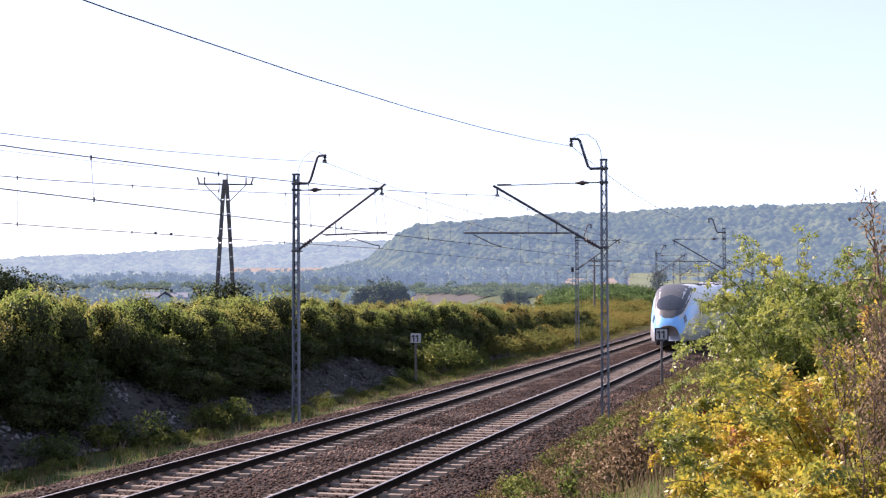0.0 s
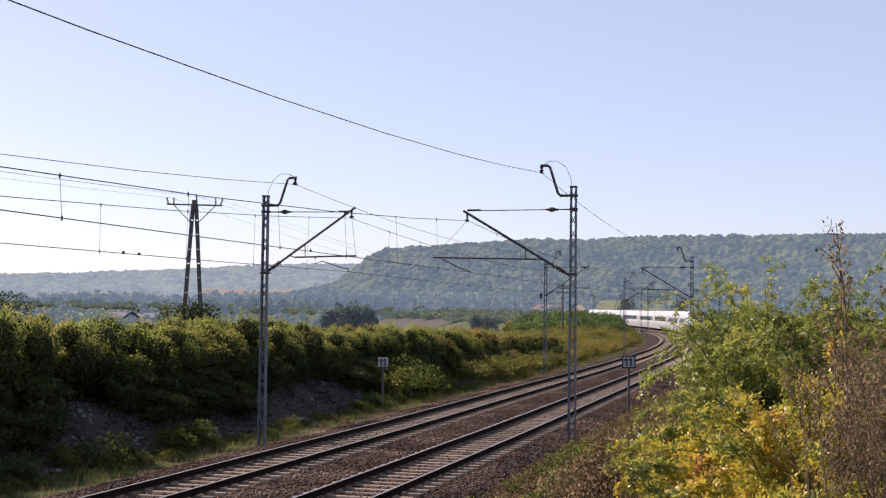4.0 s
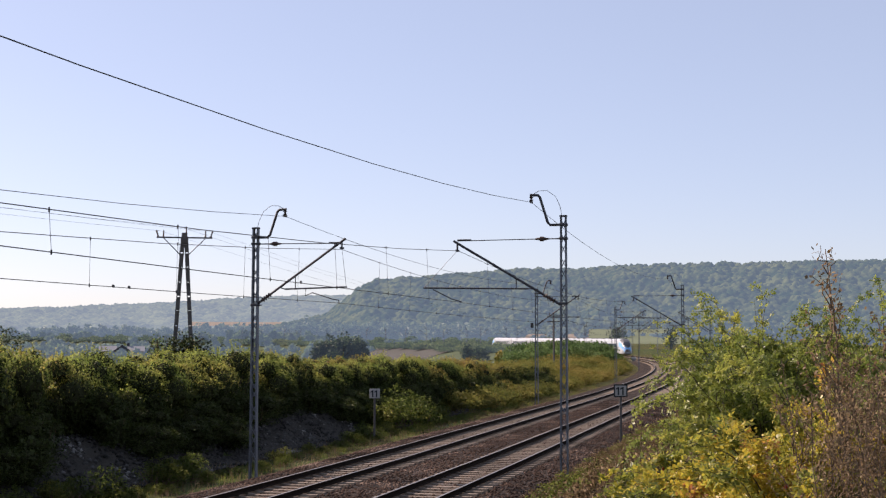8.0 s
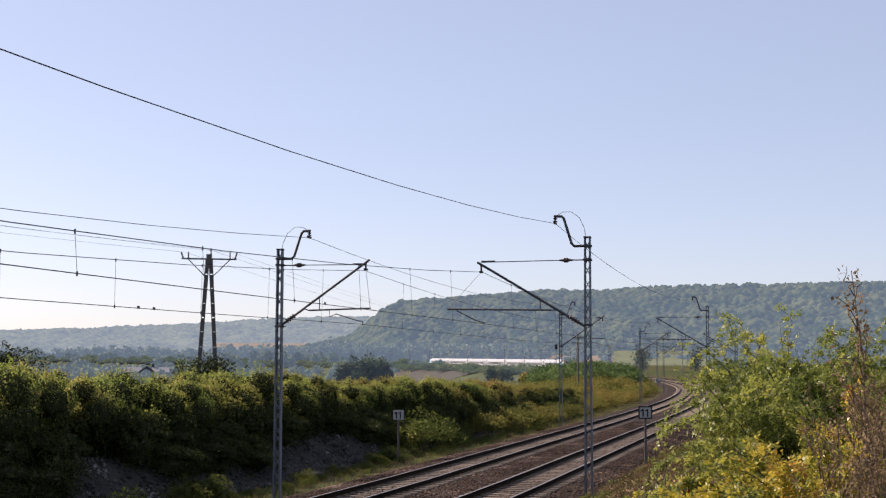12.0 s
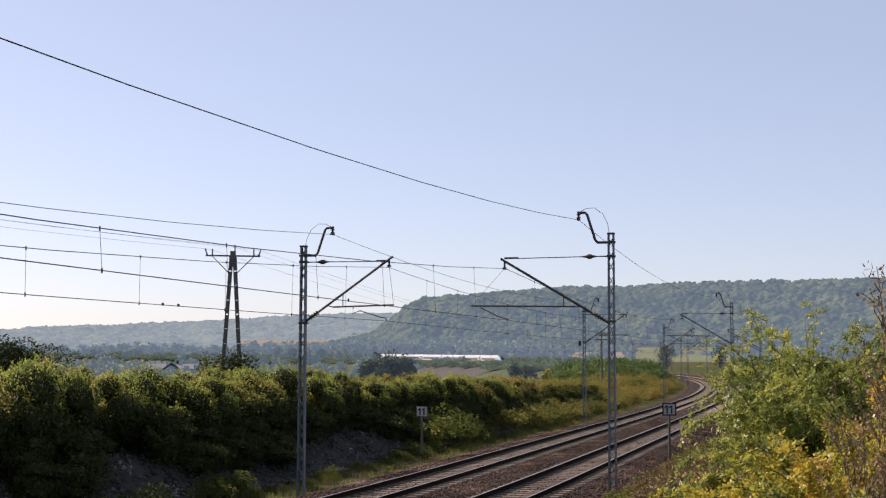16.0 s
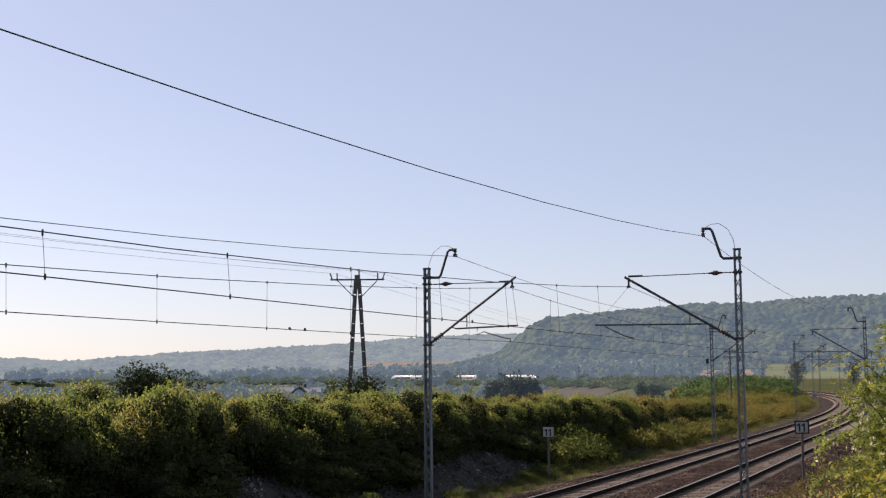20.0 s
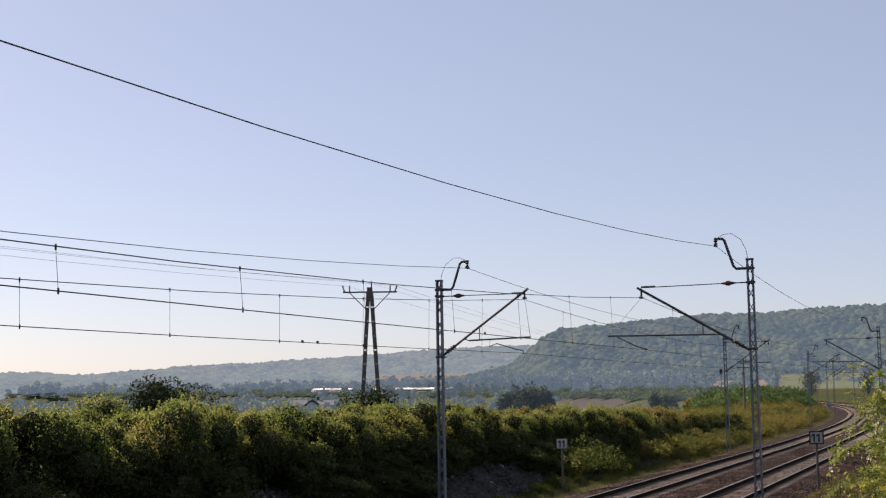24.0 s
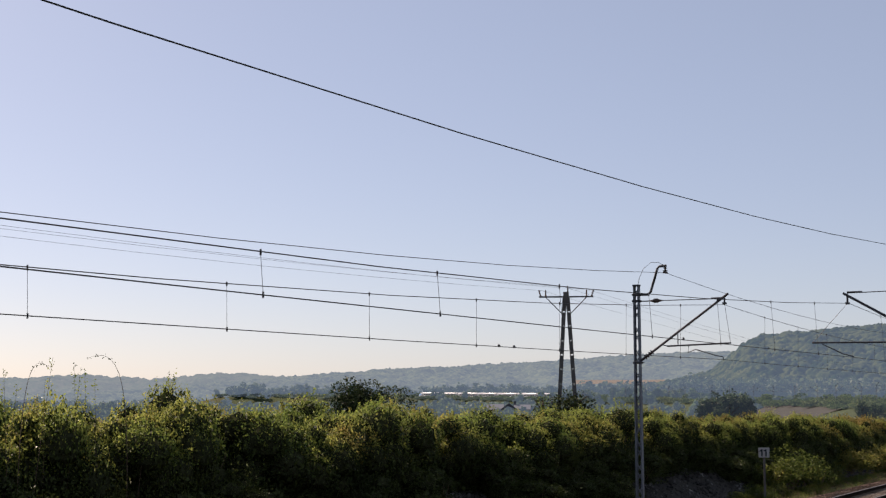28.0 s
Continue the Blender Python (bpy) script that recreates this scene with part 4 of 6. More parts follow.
hedge = prototypes(5, (1.5, 1.5, 1.0), 11000, 0.031, M_LEAF_HEDGE, HEDGE_LABEL, 20, "hedge_shrub", "hedge on the bank", lobes=14, fill=0.15, skirt=0.1, sprigs=40, dense=0.74, shoots=M_LEAF_LIT_TOP)
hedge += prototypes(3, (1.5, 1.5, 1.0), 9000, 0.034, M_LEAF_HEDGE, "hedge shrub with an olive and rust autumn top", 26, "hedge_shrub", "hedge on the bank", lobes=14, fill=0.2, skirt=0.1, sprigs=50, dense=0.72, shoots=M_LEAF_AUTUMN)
hem = prototypes(3, (1.4, 1.4, 1.0), 5000, 0.036, M_LEAF_HEDGE, "low dark shrub at the foot of the hedge", 30, "hem_shrub", "hedge on the bank", lobes=14, fill=0.2, skirt=0.2, dense=0.6)
hedge_top = lambda s: float(np.interp(s, (10, 18, 25, 45, 75, 105, 150), (4.1, 3.95, 3.65, 3.4, 2.85, 2.2, 1.7)))
k = 0
for s in np.arange(9, 118, 1.55):
    for u0, share in ((-10.9, 0.1), (-11.6, 0.34), (-12.7, 0.9), (-14.2, 1.0)):
        ss, uu = s + rng.uniform(-0.6, 0.6), u0 + rng.uniform(-0.3, 0.3) + (0.8 if s > 70 else 0)
        if share < 0.5 and (ss < 39 or share < 0.2) and math.sin(ss * 0.45 + 2.1 * math.sin(ss * 0.19)) < ((-0.1 if ss > 40 else 0.35) if share < 0.2 else -0.45):
            continue
        p = on_line(ss, uu)
        g = ground_z(p.x, p.y)
        top = 0.9 + (hedge_top(ss) - 0.9) * share * (rng.uniform(0.94, 1.04) + 0.1 * math.sin(ss * 0.55 + 1.7 * math.sin(ss * 0.23)))
        proto = hem[k % 3] if share < 0.5 else hedge[5 + k % 3] if rng.random() < (ss - 64) / 40 else hedge[k % 5]
        sz = max((top - g + 0.1) / proto[1], 0.55)
        sx = rng.uniform(0.85, 1.15) * (1.0 if share > 0.5 else 0.75)
        put(proto, pose(p.x, p.y, g - 0.1, 0, 0, rng.uniform(0, 360)) @ Matrix.Diagonal((sx, sx, sz, 1)))
        k += 1
# lower autumn scrub further along the line
scrub = prototypes(4, (1.9, 1.9, 0.8), 5200, 0.05, M_LEAF_AUTUMN, "low autumn scrub in yellow, olive and rust", 40, "scrub", "scrub beside the line", lobes=24, sprigs=24, fill=0.5, core=False, loose=0.8)
k = 0
for s in np.arange(66, 200, 3.4):
    for u0 in (-9.8, -12.5, -15.5, -19.0):
        ss, uu = s + rng.uniform(-1.2, 1.2), u0 + rng.uniform(-0.7, 0.7)
        if (ss < 112 and u0 < -11) or (ss < 77 and u0 > -11):
            continue
        p = on_line(ss, uu)
        top = (0.9 if u0 > -11 else 1.35) * rng.uniform(0.7, 1.25)
        proto = scrub[k % 4]
        put(proto, pose(p.x, p.y, ground_z(p.x, p.y) - 0.12, 0, 0, rng.uniform(0, 360)) @ Matrix.Diagonal((1.05, 1.05, (top + 0.5) / proto[1], 1)))
        k += 1

# green thicket inside the bend
thicket = prototypes(3, (3.4, 3.4, 2.0), 3000, 0.16, M_LEAF_GREEN, "rounded green shrub in the bend of the line", 140, "green_shrub", "green thicket in the bend", lobes=24, core=False, fill=0.5)
k = 0
for az in np.arange(-4.9, -9.6, -0.27):
    for r, hh in ((205, 3.2), (228, 3.8), (255, 4.4)):
        a, rr = az + rng.uniform(-0.25, 0.25), r + rng.uniform(-9, 9)
        p = polar(a, rr)
        ss, uu = su_of([p.x], [p.y])
        if uu[0] > -11.5:
            continue
        h = hh * rng.uniform(0.82, 1.0) + float(np.interp(a, (-9.6, -8, -5.5, -4.9), (-0.6, 0, 0, -0.8))) - p.z
        proto = thicket[k % 3]
        put(proto, pose(p.x, p.y, p.z - 0.2, 0, 0, rng.uniform(0, 360)) @ Matrix.Diagonal((0.95, 0.95, (h + 0.2) / proto[1], 1)))
        k += 1

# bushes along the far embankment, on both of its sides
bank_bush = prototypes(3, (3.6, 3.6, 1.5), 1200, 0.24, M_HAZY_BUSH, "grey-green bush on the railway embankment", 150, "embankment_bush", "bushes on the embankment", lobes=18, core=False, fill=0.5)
k = 0
for s in np.append(np.arange(330, 1080, 9.5), np.arange(1080, 1480, 22.0)):
    for u0 in (-11.5, -19.0, 9.5):
        if u0 > 0 and s < 420:
            continue
        p = on_line(s + rng.uniform(-3, 3), u0 + rng.uniform(-2, 2))
        proto = bank_bush[k % 3]
        h = rng.uniform(1.6, 2.9) if u0 < 0 else rng.uniform(2.6, 4.6)
        put(proto, pose(p.x, p.y, ground_z(p.x, p.y) - 0.2, 0, 0, rng.uniform(0, 360)) @ Matrix.Diagonal((1.5, 1.5, h / proto[1], 1)))
        k += 1

# small green bushes on the verge
verge = prototypes(3, (0.75, 0.75, 0.4), 2400, 0.028, M_LEAF_VERGE, "small bright green bush on the verge", 60, "verge_bush", "bushes on the verge", lobes=10, sprigs=26, fill=0.45, core=False, loose=0.6)
spots = [(38.7, -8.9, 1.3), (37.6, -9.1, 1.15), (33.3, -8.9, 1.35), (32.2, -9.2, 1.05), (29.6, -9.2, 1.05), (25.0, -8.7, 0.95), (23.2, -9.0, 1.25), (21.6, -8.6, 0.9), (20.2, -9.1, 1.1), (18, -8.8, 1.0),
         (46.5, -8.7, 0.7), (50.5, -8.9, 0.6), (55, -8.7, 0.8), (58, -8.8, 1.0), (60.5, -8.7, 0.9), (63.0, -9.6, 2.2), (65.5, -9.9, 2.5), (68.3, -9.7, 2.1), (70.5, -9.2, 1.1), (73, -9.4, 1.3)]
spots += [(s + rng.uniform(-0.4, 0.4), -7.75 - rng.uniform(0, 0.9), rng.uniform(0.3, 0.55)) for s in np.arange(13, 92, 0.8)]
for i, (s, u, sc) in enumerate(spots):
    p = on_line(s, u)
    put(verge[i % 3], pose(p.x, p.y, ground_z(p.x, p.y) - 0.06, 0, 0, i * 71.0) @ Matrix.Diagonal((sc * 1.1, sc * 1.1, sc * 0.95, 1)))

# weeds on the slope between the near track and the thicket
weed = prototypes(3, (0.5, 0.5, 0.3), 900, 0.03, M_LEAF_VERGE, "ragged green weed on the slope", 170, "weed", "weeds on the slope", lobes=10, core=False, fill=0.6)
dry_weed = prototypes(3, (0.5, 0.5, 0.32), 900, 0.024, M_DRY, "dry brown weed clump on the slope", 180, "dry_weed", "weeds on the slope", lobes=12, core=False, fill=0.6)
for i in range(460):
    s, u = rng.uniform(12, 62), 2.9 + 4.8 * rng.random() ** 1.3
    sc = rng.uniform(0.5, 1.15)
    p = on_line(s, u)
    if math.degrees(math.atan2(p.x, p.y)) > 22 or math.hypot(p.x, p.y) < 11:
        continue
    put((weed if rng.random() < 0.38 else dry_weed)[i % 3], pose(p.x, p.y, ground_z(p.x, p.y) - 0.05, 0, 0, i * 71.0) @ Matrix.Diagonal((sc, sc, sc * 1.1, 1)))


# ---- trees and woods of the valley ----
def tree(m, height, width, leaves, leaf, mat, label, seed, low=0.15, name="tree", group=""):
    """A tapered trunk with limbs and a crown of leaf clumps."""
    rg = np.random.default_rng(seed)
    root = empty(name, m, label, "tree", group)
    v, f = tube_mesh([(0, 0, -0.4), (0.05, 0.03, height * 0.3), (0, 0.05, height * 0.75)], [height * 0.028, height * 0.022, height * 0.008], 7)
    vs, fs = list(v), list(f)
    for i in range(9):
        a, z = rg.uniform(0, 6.28), height * rg.uniform(low + 0.1, 0.65)
        e = Vector((math.cos(a) * width * 0.4, math.sin(a) * width * 0.4, z + height * 0.22))
        v, f = tube_mesh([(0, 0, z), tuple(e * 0.5 + Vector((0, 0, z * 0.5))), tuple(e)], [height * 0.012, height * 0.008, height * 0.003], 5)
        o = len(vs)
        vs += v
        fs += [tuple(q + o for q in x) for x in f]
    link("trunk", pymesh("trunk", vs, fs, True), M_BARK, root)
    hh = height * (1 - low)
    given = lobes_of((width * 0.46, width * 0.46, hh * 0.5), rg, 26)
    v, q = leaf_cloud(leaves, None, leaf, rg, fill=0.4, given=given)
    turn = crown_normals(v, given, rg)
    v[:, 2] += height * low
    link("crown", fastmesh("crown", v, q, normals=turn), mat, root)
    return root


p = polar(17.8, 78)
tree(pose(p.x, p.y, p.z, 0, 0, 20), 5.35 - p.z, 5.2, 14000, 0.085, M_LEAF_DARK, "dark rounded tree behind the hedge", 200)
p = polar(9.3, 64)
tree(pose(p.x, p.y, p.z, 0, 0, 20), 4.55 - p.z, 3.0, 3600, 0.07, M_LEAF_DARK, "small green tree at the foot of the power pole", 201)
p = polar(10.2, 63)
tree(pose(p.x, p.y, p.z, 0, 0, 70), 4.7 - p.z, 1.1, 420, 0.06, M_LEAF_GREEN, "small green tree at the foot of the power pole", 202)
p = polar(26.0, 95)
tree(pose(p.x, p.y, p.z, 0, 0, 70), 6.9, 3.0, 1500, 0.12, M_LEAF_DARK, "dark rounded tree beyond the hedge", 203)
p = polar(2.55, 300)
for i, (da, dr, h, w) in enumerate(((-0.5, 0, 8.0, 7.0), (0.5, 6, 8.6, 7.5), (0.0, -4, 8.6, 7.5), (-0.85, 3, 5.5, 5.0), (0.95, 2, 7.0, 5.5))):
    p = polar(2.5 + da, 300 + dr)
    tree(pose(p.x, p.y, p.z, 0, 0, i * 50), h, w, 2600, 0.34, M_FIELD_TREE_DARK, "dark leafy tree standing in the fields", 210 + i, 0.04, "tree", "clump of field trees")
for i, (az, r, h, w) in enumerate(((-2.75, 375, 6.6, 4.6), (-3.25, 380, 4.6, 6.5), (-4.2, 300, 4.6, 4.4), (-4.6, 292, 3.6, 4.0))):
    p = polar(az, r)
    tree(pose(p.x, p.y, p.z, 0, 0, i * 50), h, w, 900, 0.3, M_FIELD_TREE_DARK if i < 2 else M_LEAF_AUTUMN, "dark leafy tree among the fields" if i < 2 else "rust-coloured autumn bush tree", 220 + i, 0.03)
for i, (az, r, h, w) in enumerate(((-9.1, 480, 10, 8), (-11.3, 500, 9, 7), (-12.6, 300, 4.6, 7), (-13.6, 280, 4.4, 8), (-14.6, 270, 4.8, 8), (-15.8, 265, 4.6, 8), (-17.0, 260, 4.6, 8), (-18.4, 255, 4.6, 8))):
    p = polar(az, r)
    tree(pose(p.x, p.y, p.z, 0, 0, i * 50), h, w, 900, 0.34, M_FIELD_TREE_DARK if i < 2 else M_LEAF_GREEN, "dark round tree before the sloping field" if i < 2 else "leafy green tree beyond the bend", 230 + i, 0.0)


def woods(name, spans, mat, label, seed):
    """Far woods: many tapered crowns of leaf clumps, joined."""
    rg = np.random.default_rng(seed)
    V, Q, N, o = [], [], [], 0
    for az0, az1, r0, r1, count, h0, h1 in spans:
        for i in range(count):
            az, r = rg.uniform(az0, az1), rg.uniform(r0, r1)
            h = rg.uniform(h0, h1)
            w = h * rg.uniform(0.6, 1.1)
            given = lobes_of((w * 0.5, w * 0.5, h * 0.5), rg, 9)
            v, q = leaf_cloud(120, None, 1.6, rg, fill=0.3, given=given)
            N.append(crown_normals(v, given, rg, 0.12))
            x, y = -math.sin(radians(az)) * r, math.cos(radians(az)) * r
            v = v + np.array([x, y, ground_z(x, y) - 0.5])
            V.append(v)
            Q.append(q + o)
            o += len(v)
    ob = link(name, fastmesh(name, np.concatenate(V), np.concatenate(Q), normals=np.concatenate(N)), mat)
    return tagged(ob, label, "woods", kind="stuff")


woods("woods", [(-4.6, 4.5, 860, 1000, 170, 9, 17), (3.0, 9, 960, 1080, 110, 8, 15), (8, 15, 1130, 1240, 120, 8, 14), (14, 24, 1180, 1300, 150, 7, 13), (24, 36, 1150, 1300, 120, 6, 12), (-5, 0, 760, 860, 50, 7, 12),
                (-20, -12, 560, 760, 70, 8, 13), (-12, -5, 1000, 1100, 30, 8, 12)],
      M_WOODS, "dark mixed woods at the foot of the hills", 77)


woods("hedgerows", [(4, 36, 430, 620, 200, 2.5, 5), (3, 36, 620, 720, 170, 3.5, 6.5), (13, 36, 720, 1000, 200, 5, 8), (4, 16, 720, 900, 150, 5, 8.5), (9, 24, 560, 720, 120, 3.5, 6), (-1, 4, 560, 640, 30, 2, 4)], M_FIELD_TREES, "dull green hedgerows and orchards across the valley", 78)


def field(name, az0, az1, r0, r1, z0, z1, mat, label):
    """A strip of farmland, level or sloping up to the hill."""
    n = 40
    vs = []
    for j in range(13):
        for i in range(n):
            az, r = radians(az0 + (az1 - az0) * i / (n - 1)), r0 + (r1 - r0) * j / 12
            x, y = -math.sin(az) * r, math.cos(az) * r
            vs.append((x, y, z0 + (z1 - z0) * j / 12 + 0.1 * math.sin(i * 0.7 + j) if z0 > 0 else ground_z(x, y) + 0.3))
    fs = [(j * n + i, j * n + i + 1, (j + 1) * n + i + 1, (j + 1) * n + i) for j in range(12) for i in range(n - 1)]
    return tagged(link(name, pymesh(name, vs, fs, True), mat), label, "field", kind="structure")


M_PLOUGH = material("ploughed_soil", (0.05, 0.05, 0.045), 1.0, 0, 0.2, 0.05, 1.2, 0.5)
M_STUBBLE = material("pale_stubble_field", (0.17, 0.145, 0.12), 1.0, 0, 0.15, 0.03, 0.8, 0.3)
M_PASTURE = material("light_green_pasture", (0.1, 0.125, 0.072), 1.0, 0, 0.2, 0.03, 0.8, 0.3)
field("field_ploughed", 2.0, -3.4, 480, 590, -2.5, -2.45, M_PLOUGH, "brown ploughed field in the valley")
field("field_stubble", -4.6, -7.9, 900, 1120, 1.5, 13.0, M_STUBBLE, "pale pinkish stubble field on the slope")
field("field_meadow", -7.9, -13.0, 900, 1120, 2.5, 17.0, M_PASTURE, "light green meadow on the slope")
field("field_far", 5.0, 9.0, 1490, 1560, 24.0, 29.5, M_STUBBLE, "pale field on the far hillside")


# ---- farmhouse across the valley ----
def farmhouse(m, label):
    root = empty("farmhouse", m, label, "house")
    walls = material("pale_plaster", (0.36, 0.34, 0.31), 0.9, 0, 0.1, 1, 20, 0.1)
    roof = material("grey_metal_roof", (0.21, 0.22, 0.235), 0.5, 0.2, 0.1, 1, 20, 0.1)
    dark = material("dark_roof_tiles", (0.06, 0.06, 0.07), 0.8, 0, 0.2, 1, 20, 0.2)

    def gable(x, w, d, h, rh, mat_r, along):
        bm = bmesh.new()
        add_box(bm, (w, d, h), pose(x, 0, h / 2))
        part("wall", bm, walls, root)
        bm = bmesh.new()
        o = 0.4
        if along:
            pts = [(-w / 2 - o, -d / 2 - o, h), (w / 2 + o, -d / 2 - o, h), (w / 2 + o, 0, h + rh), (-w / 2 - o, 0, h + rh), (-w / 2 - o, d / 2 + o, h), (w / 2 + o, d / 2 + o, h)]
            fc = [(0, 1, 2, 3), (3, 2, 5, 4), (0, 3, 4), (1, 5, 2), (0, 4, 5, 1)]
        else:
            pts = [(-w / 2 - o, -d / 2 - o, h), (-w / 2 - o, d / 2 + o, h), (0, d / 2 + o, h + rh), (0, -d / 2 - o, h + rh), (w / 2 + o, -d / 2 - o, h), (w / 2 + o, d / 2 + o, h)]
            fc = [(0, 1, 2, 3), (3, 2, 5, 4), (0, 3, 4), (1, 5, 2), (0, 4, 5, 1)]
        vv = [bm.verts.new((p[0] + x, p[1], p[2])) for p in pts]
        for q in fc:
            bm.faces.new([vv[i] for i in q])
        r = part("roof", bm, mat_r, root, "pitched roof")
        return r
    gable(-3.2, 3.6, 6.0, 2.6, 1.7, roof, True)
    r = gable(0.2, 3.6, 7.0, 2.6, 2.1, dark, False)
    gable(3.6, 3.4, 6.0, 2.6, 1.6, roof, True)
    bm = bmesh.new()
    add_box(bm, (0.6, 0.6, 1.2), pose(1.7, 0.5, 4.7))
    part("chimney", bm, dark, r)
    for x in (-3.8, -2.4, 3.2, 4.4):
        bm = bmesh.new()
        add_box(bm, (0.8, 0.08, 1.0), pose(x, -3.03, 1.5))
        part("window", bm, M_GLASS, root, "dark window")
    return root


p = polar(11.7, 600)
farmhouse(pose(p.x, p.y, -2.7, 0, 0, 12) @ Matrix.Diagonal((1.75, 1.5, 1.35, 1)), "pale farmhouse with grey pitched roofs beyond the hedge")

# slender utility pole near the bend, a relay box and a signal
def wooden_pole(m, h, label):
    root = empty("utility_pole", m, label, "utility pole")
    bm = bmesh.new()
    add_rod(bm, (0, 0, -0.5), (0, 0, h), 0.14, 0.09, 8)
    part("post", bm, M_POLE, root)
    for z in (h - 0.5, h - 1.2):
        bm = bmesh.new()
        add_box(bm, (1.7, 0.1, 0.12), pose(0, 0, z))
        part("crossarm", bm, M_POLE, root)
    return root


p = polar(-6.42, 175)
wooden_pole(pose(p.x, p.y, p.z, 0, 0, 5), 8.0, "dark utility pole with two short crossarms")
p = polar(-9.75, 262)
root = empty("relay_box", pose(p.x, p.y, p.z, 0, 0, 0), "small white relay box beside the bend", "relay box")
bm = bmesh.new()
add_box(bm, (1.0, 0.6, 0.45), pose(0, 0, 0.72), 0.04)
part("cabinet", bm, M_SIGN, root)
bm = bmesh.new()
add_box(bm, (0.9, 0.5, 0.6), pose(0, 0, 0.21))
part("plinth", bm, M_CONCRETE, root)
p = polar(-5.5, 420)
root = empty("signal", pose(p.x, p.y, p.z, 0, 0, 0), "dark railway signal head on a slim post", "railway signal")
bm = bmesh.new()
add_rod(bm, (0, 0, -0.5), (0, 0, 8.5), 0.1, 0.08, 8)
part("post", bm, M_STEEL, root)
bm = bmesh.new()
add_box(bm, (0.9, 0.3, 1.5), pose(0, 0, 8.4), 0.1)
part("head", bm, M_BLACK, root)

# lines of the power pole, running over the hedge
for dx in (-1.15, -0.1, 1.15):
    a = Vector((pp.x + dx * 0.99, pp.y + dx * 0.16, 9.18 if abs(dx) > 1 else 9.35))
    b = Vector((-36.0 + dx * 0.91, 6.5 - dx * 0.41, 10.0))
    c = Vector((42 + dx, 300.0, 9.0))
    ob = link("power_line", tubes("power_line", [arc(a, b, 0.6, 11), arc(a, c, 2.5, 15)], 0.005, 4), M_WIRE)
    tagged(ob, "thin power line strung from the concrete pole", "power line", "power lines")


# ---- foreground rose thicket ----
def compound_leaves(name, stalks, leaf, rng, pairs=3):
    """Compound leaves: pointed ovals in pairs along each stalk and one at its end, each folded a little along the middle."""
    base, way, nrm = [np.array([i[k] for i in stalks]) for k in range(3)]
    way /= np.linalg.norm(way, axis=1)[:, None]
    nrm -= way * np.sum(nrm * way, axis=1)[:, None]
    nrm /= np.linalg.norm(nrm, axis=1)[:, None]
    side = np.cross(nrm, way)
    C, A, N = [base + way * leaf * 5.2], [way], [nrm]
    for k in range(pairs):
        for sg in (-1, 1):
            C.append(base + way * leaf * 4.6 * (0.3 + 0.6 * k / pairs) + side * sg * leaf)
            A.append(way * 0.45 + side * sg)
            N.append(nrm)
    c, a, n = np.concatenate(C), np.concatenate(A), np.concatenate(N)
    a = a + rng.normal(0, 0.14, a.shape)
    a /= np.linalg.norm(a, axis=1)[:, None]
    b = np.cross(n + rng.normal(0, 0.3, n.shape), a)
    b /= np.linalg.norm(b, axis=1)[:, None] + 1e-9
    n = np.cross(a, b)
    L = leaf * rng.uniform(0.8, 1.2, (len(c), 1))
    v = np.stack([c - a * L, c - a * L * 0.3 + b * L * 0.5 + n * L * 0.12, c + a * L * 0.45 + b * L * 0.42 + n * L * 0.12, c + a * L * 1.1,
                  c + a * L * 0.45 - b * L * 0.42 + n * L * 0.12, c - a * L * 0.3 - b * L * 0.5 + n * L * 0.12], 1).reshape(-1, 3)
    return fastmesh(name, v, np.arange(6 * len(c)).reshape(-1, 6))


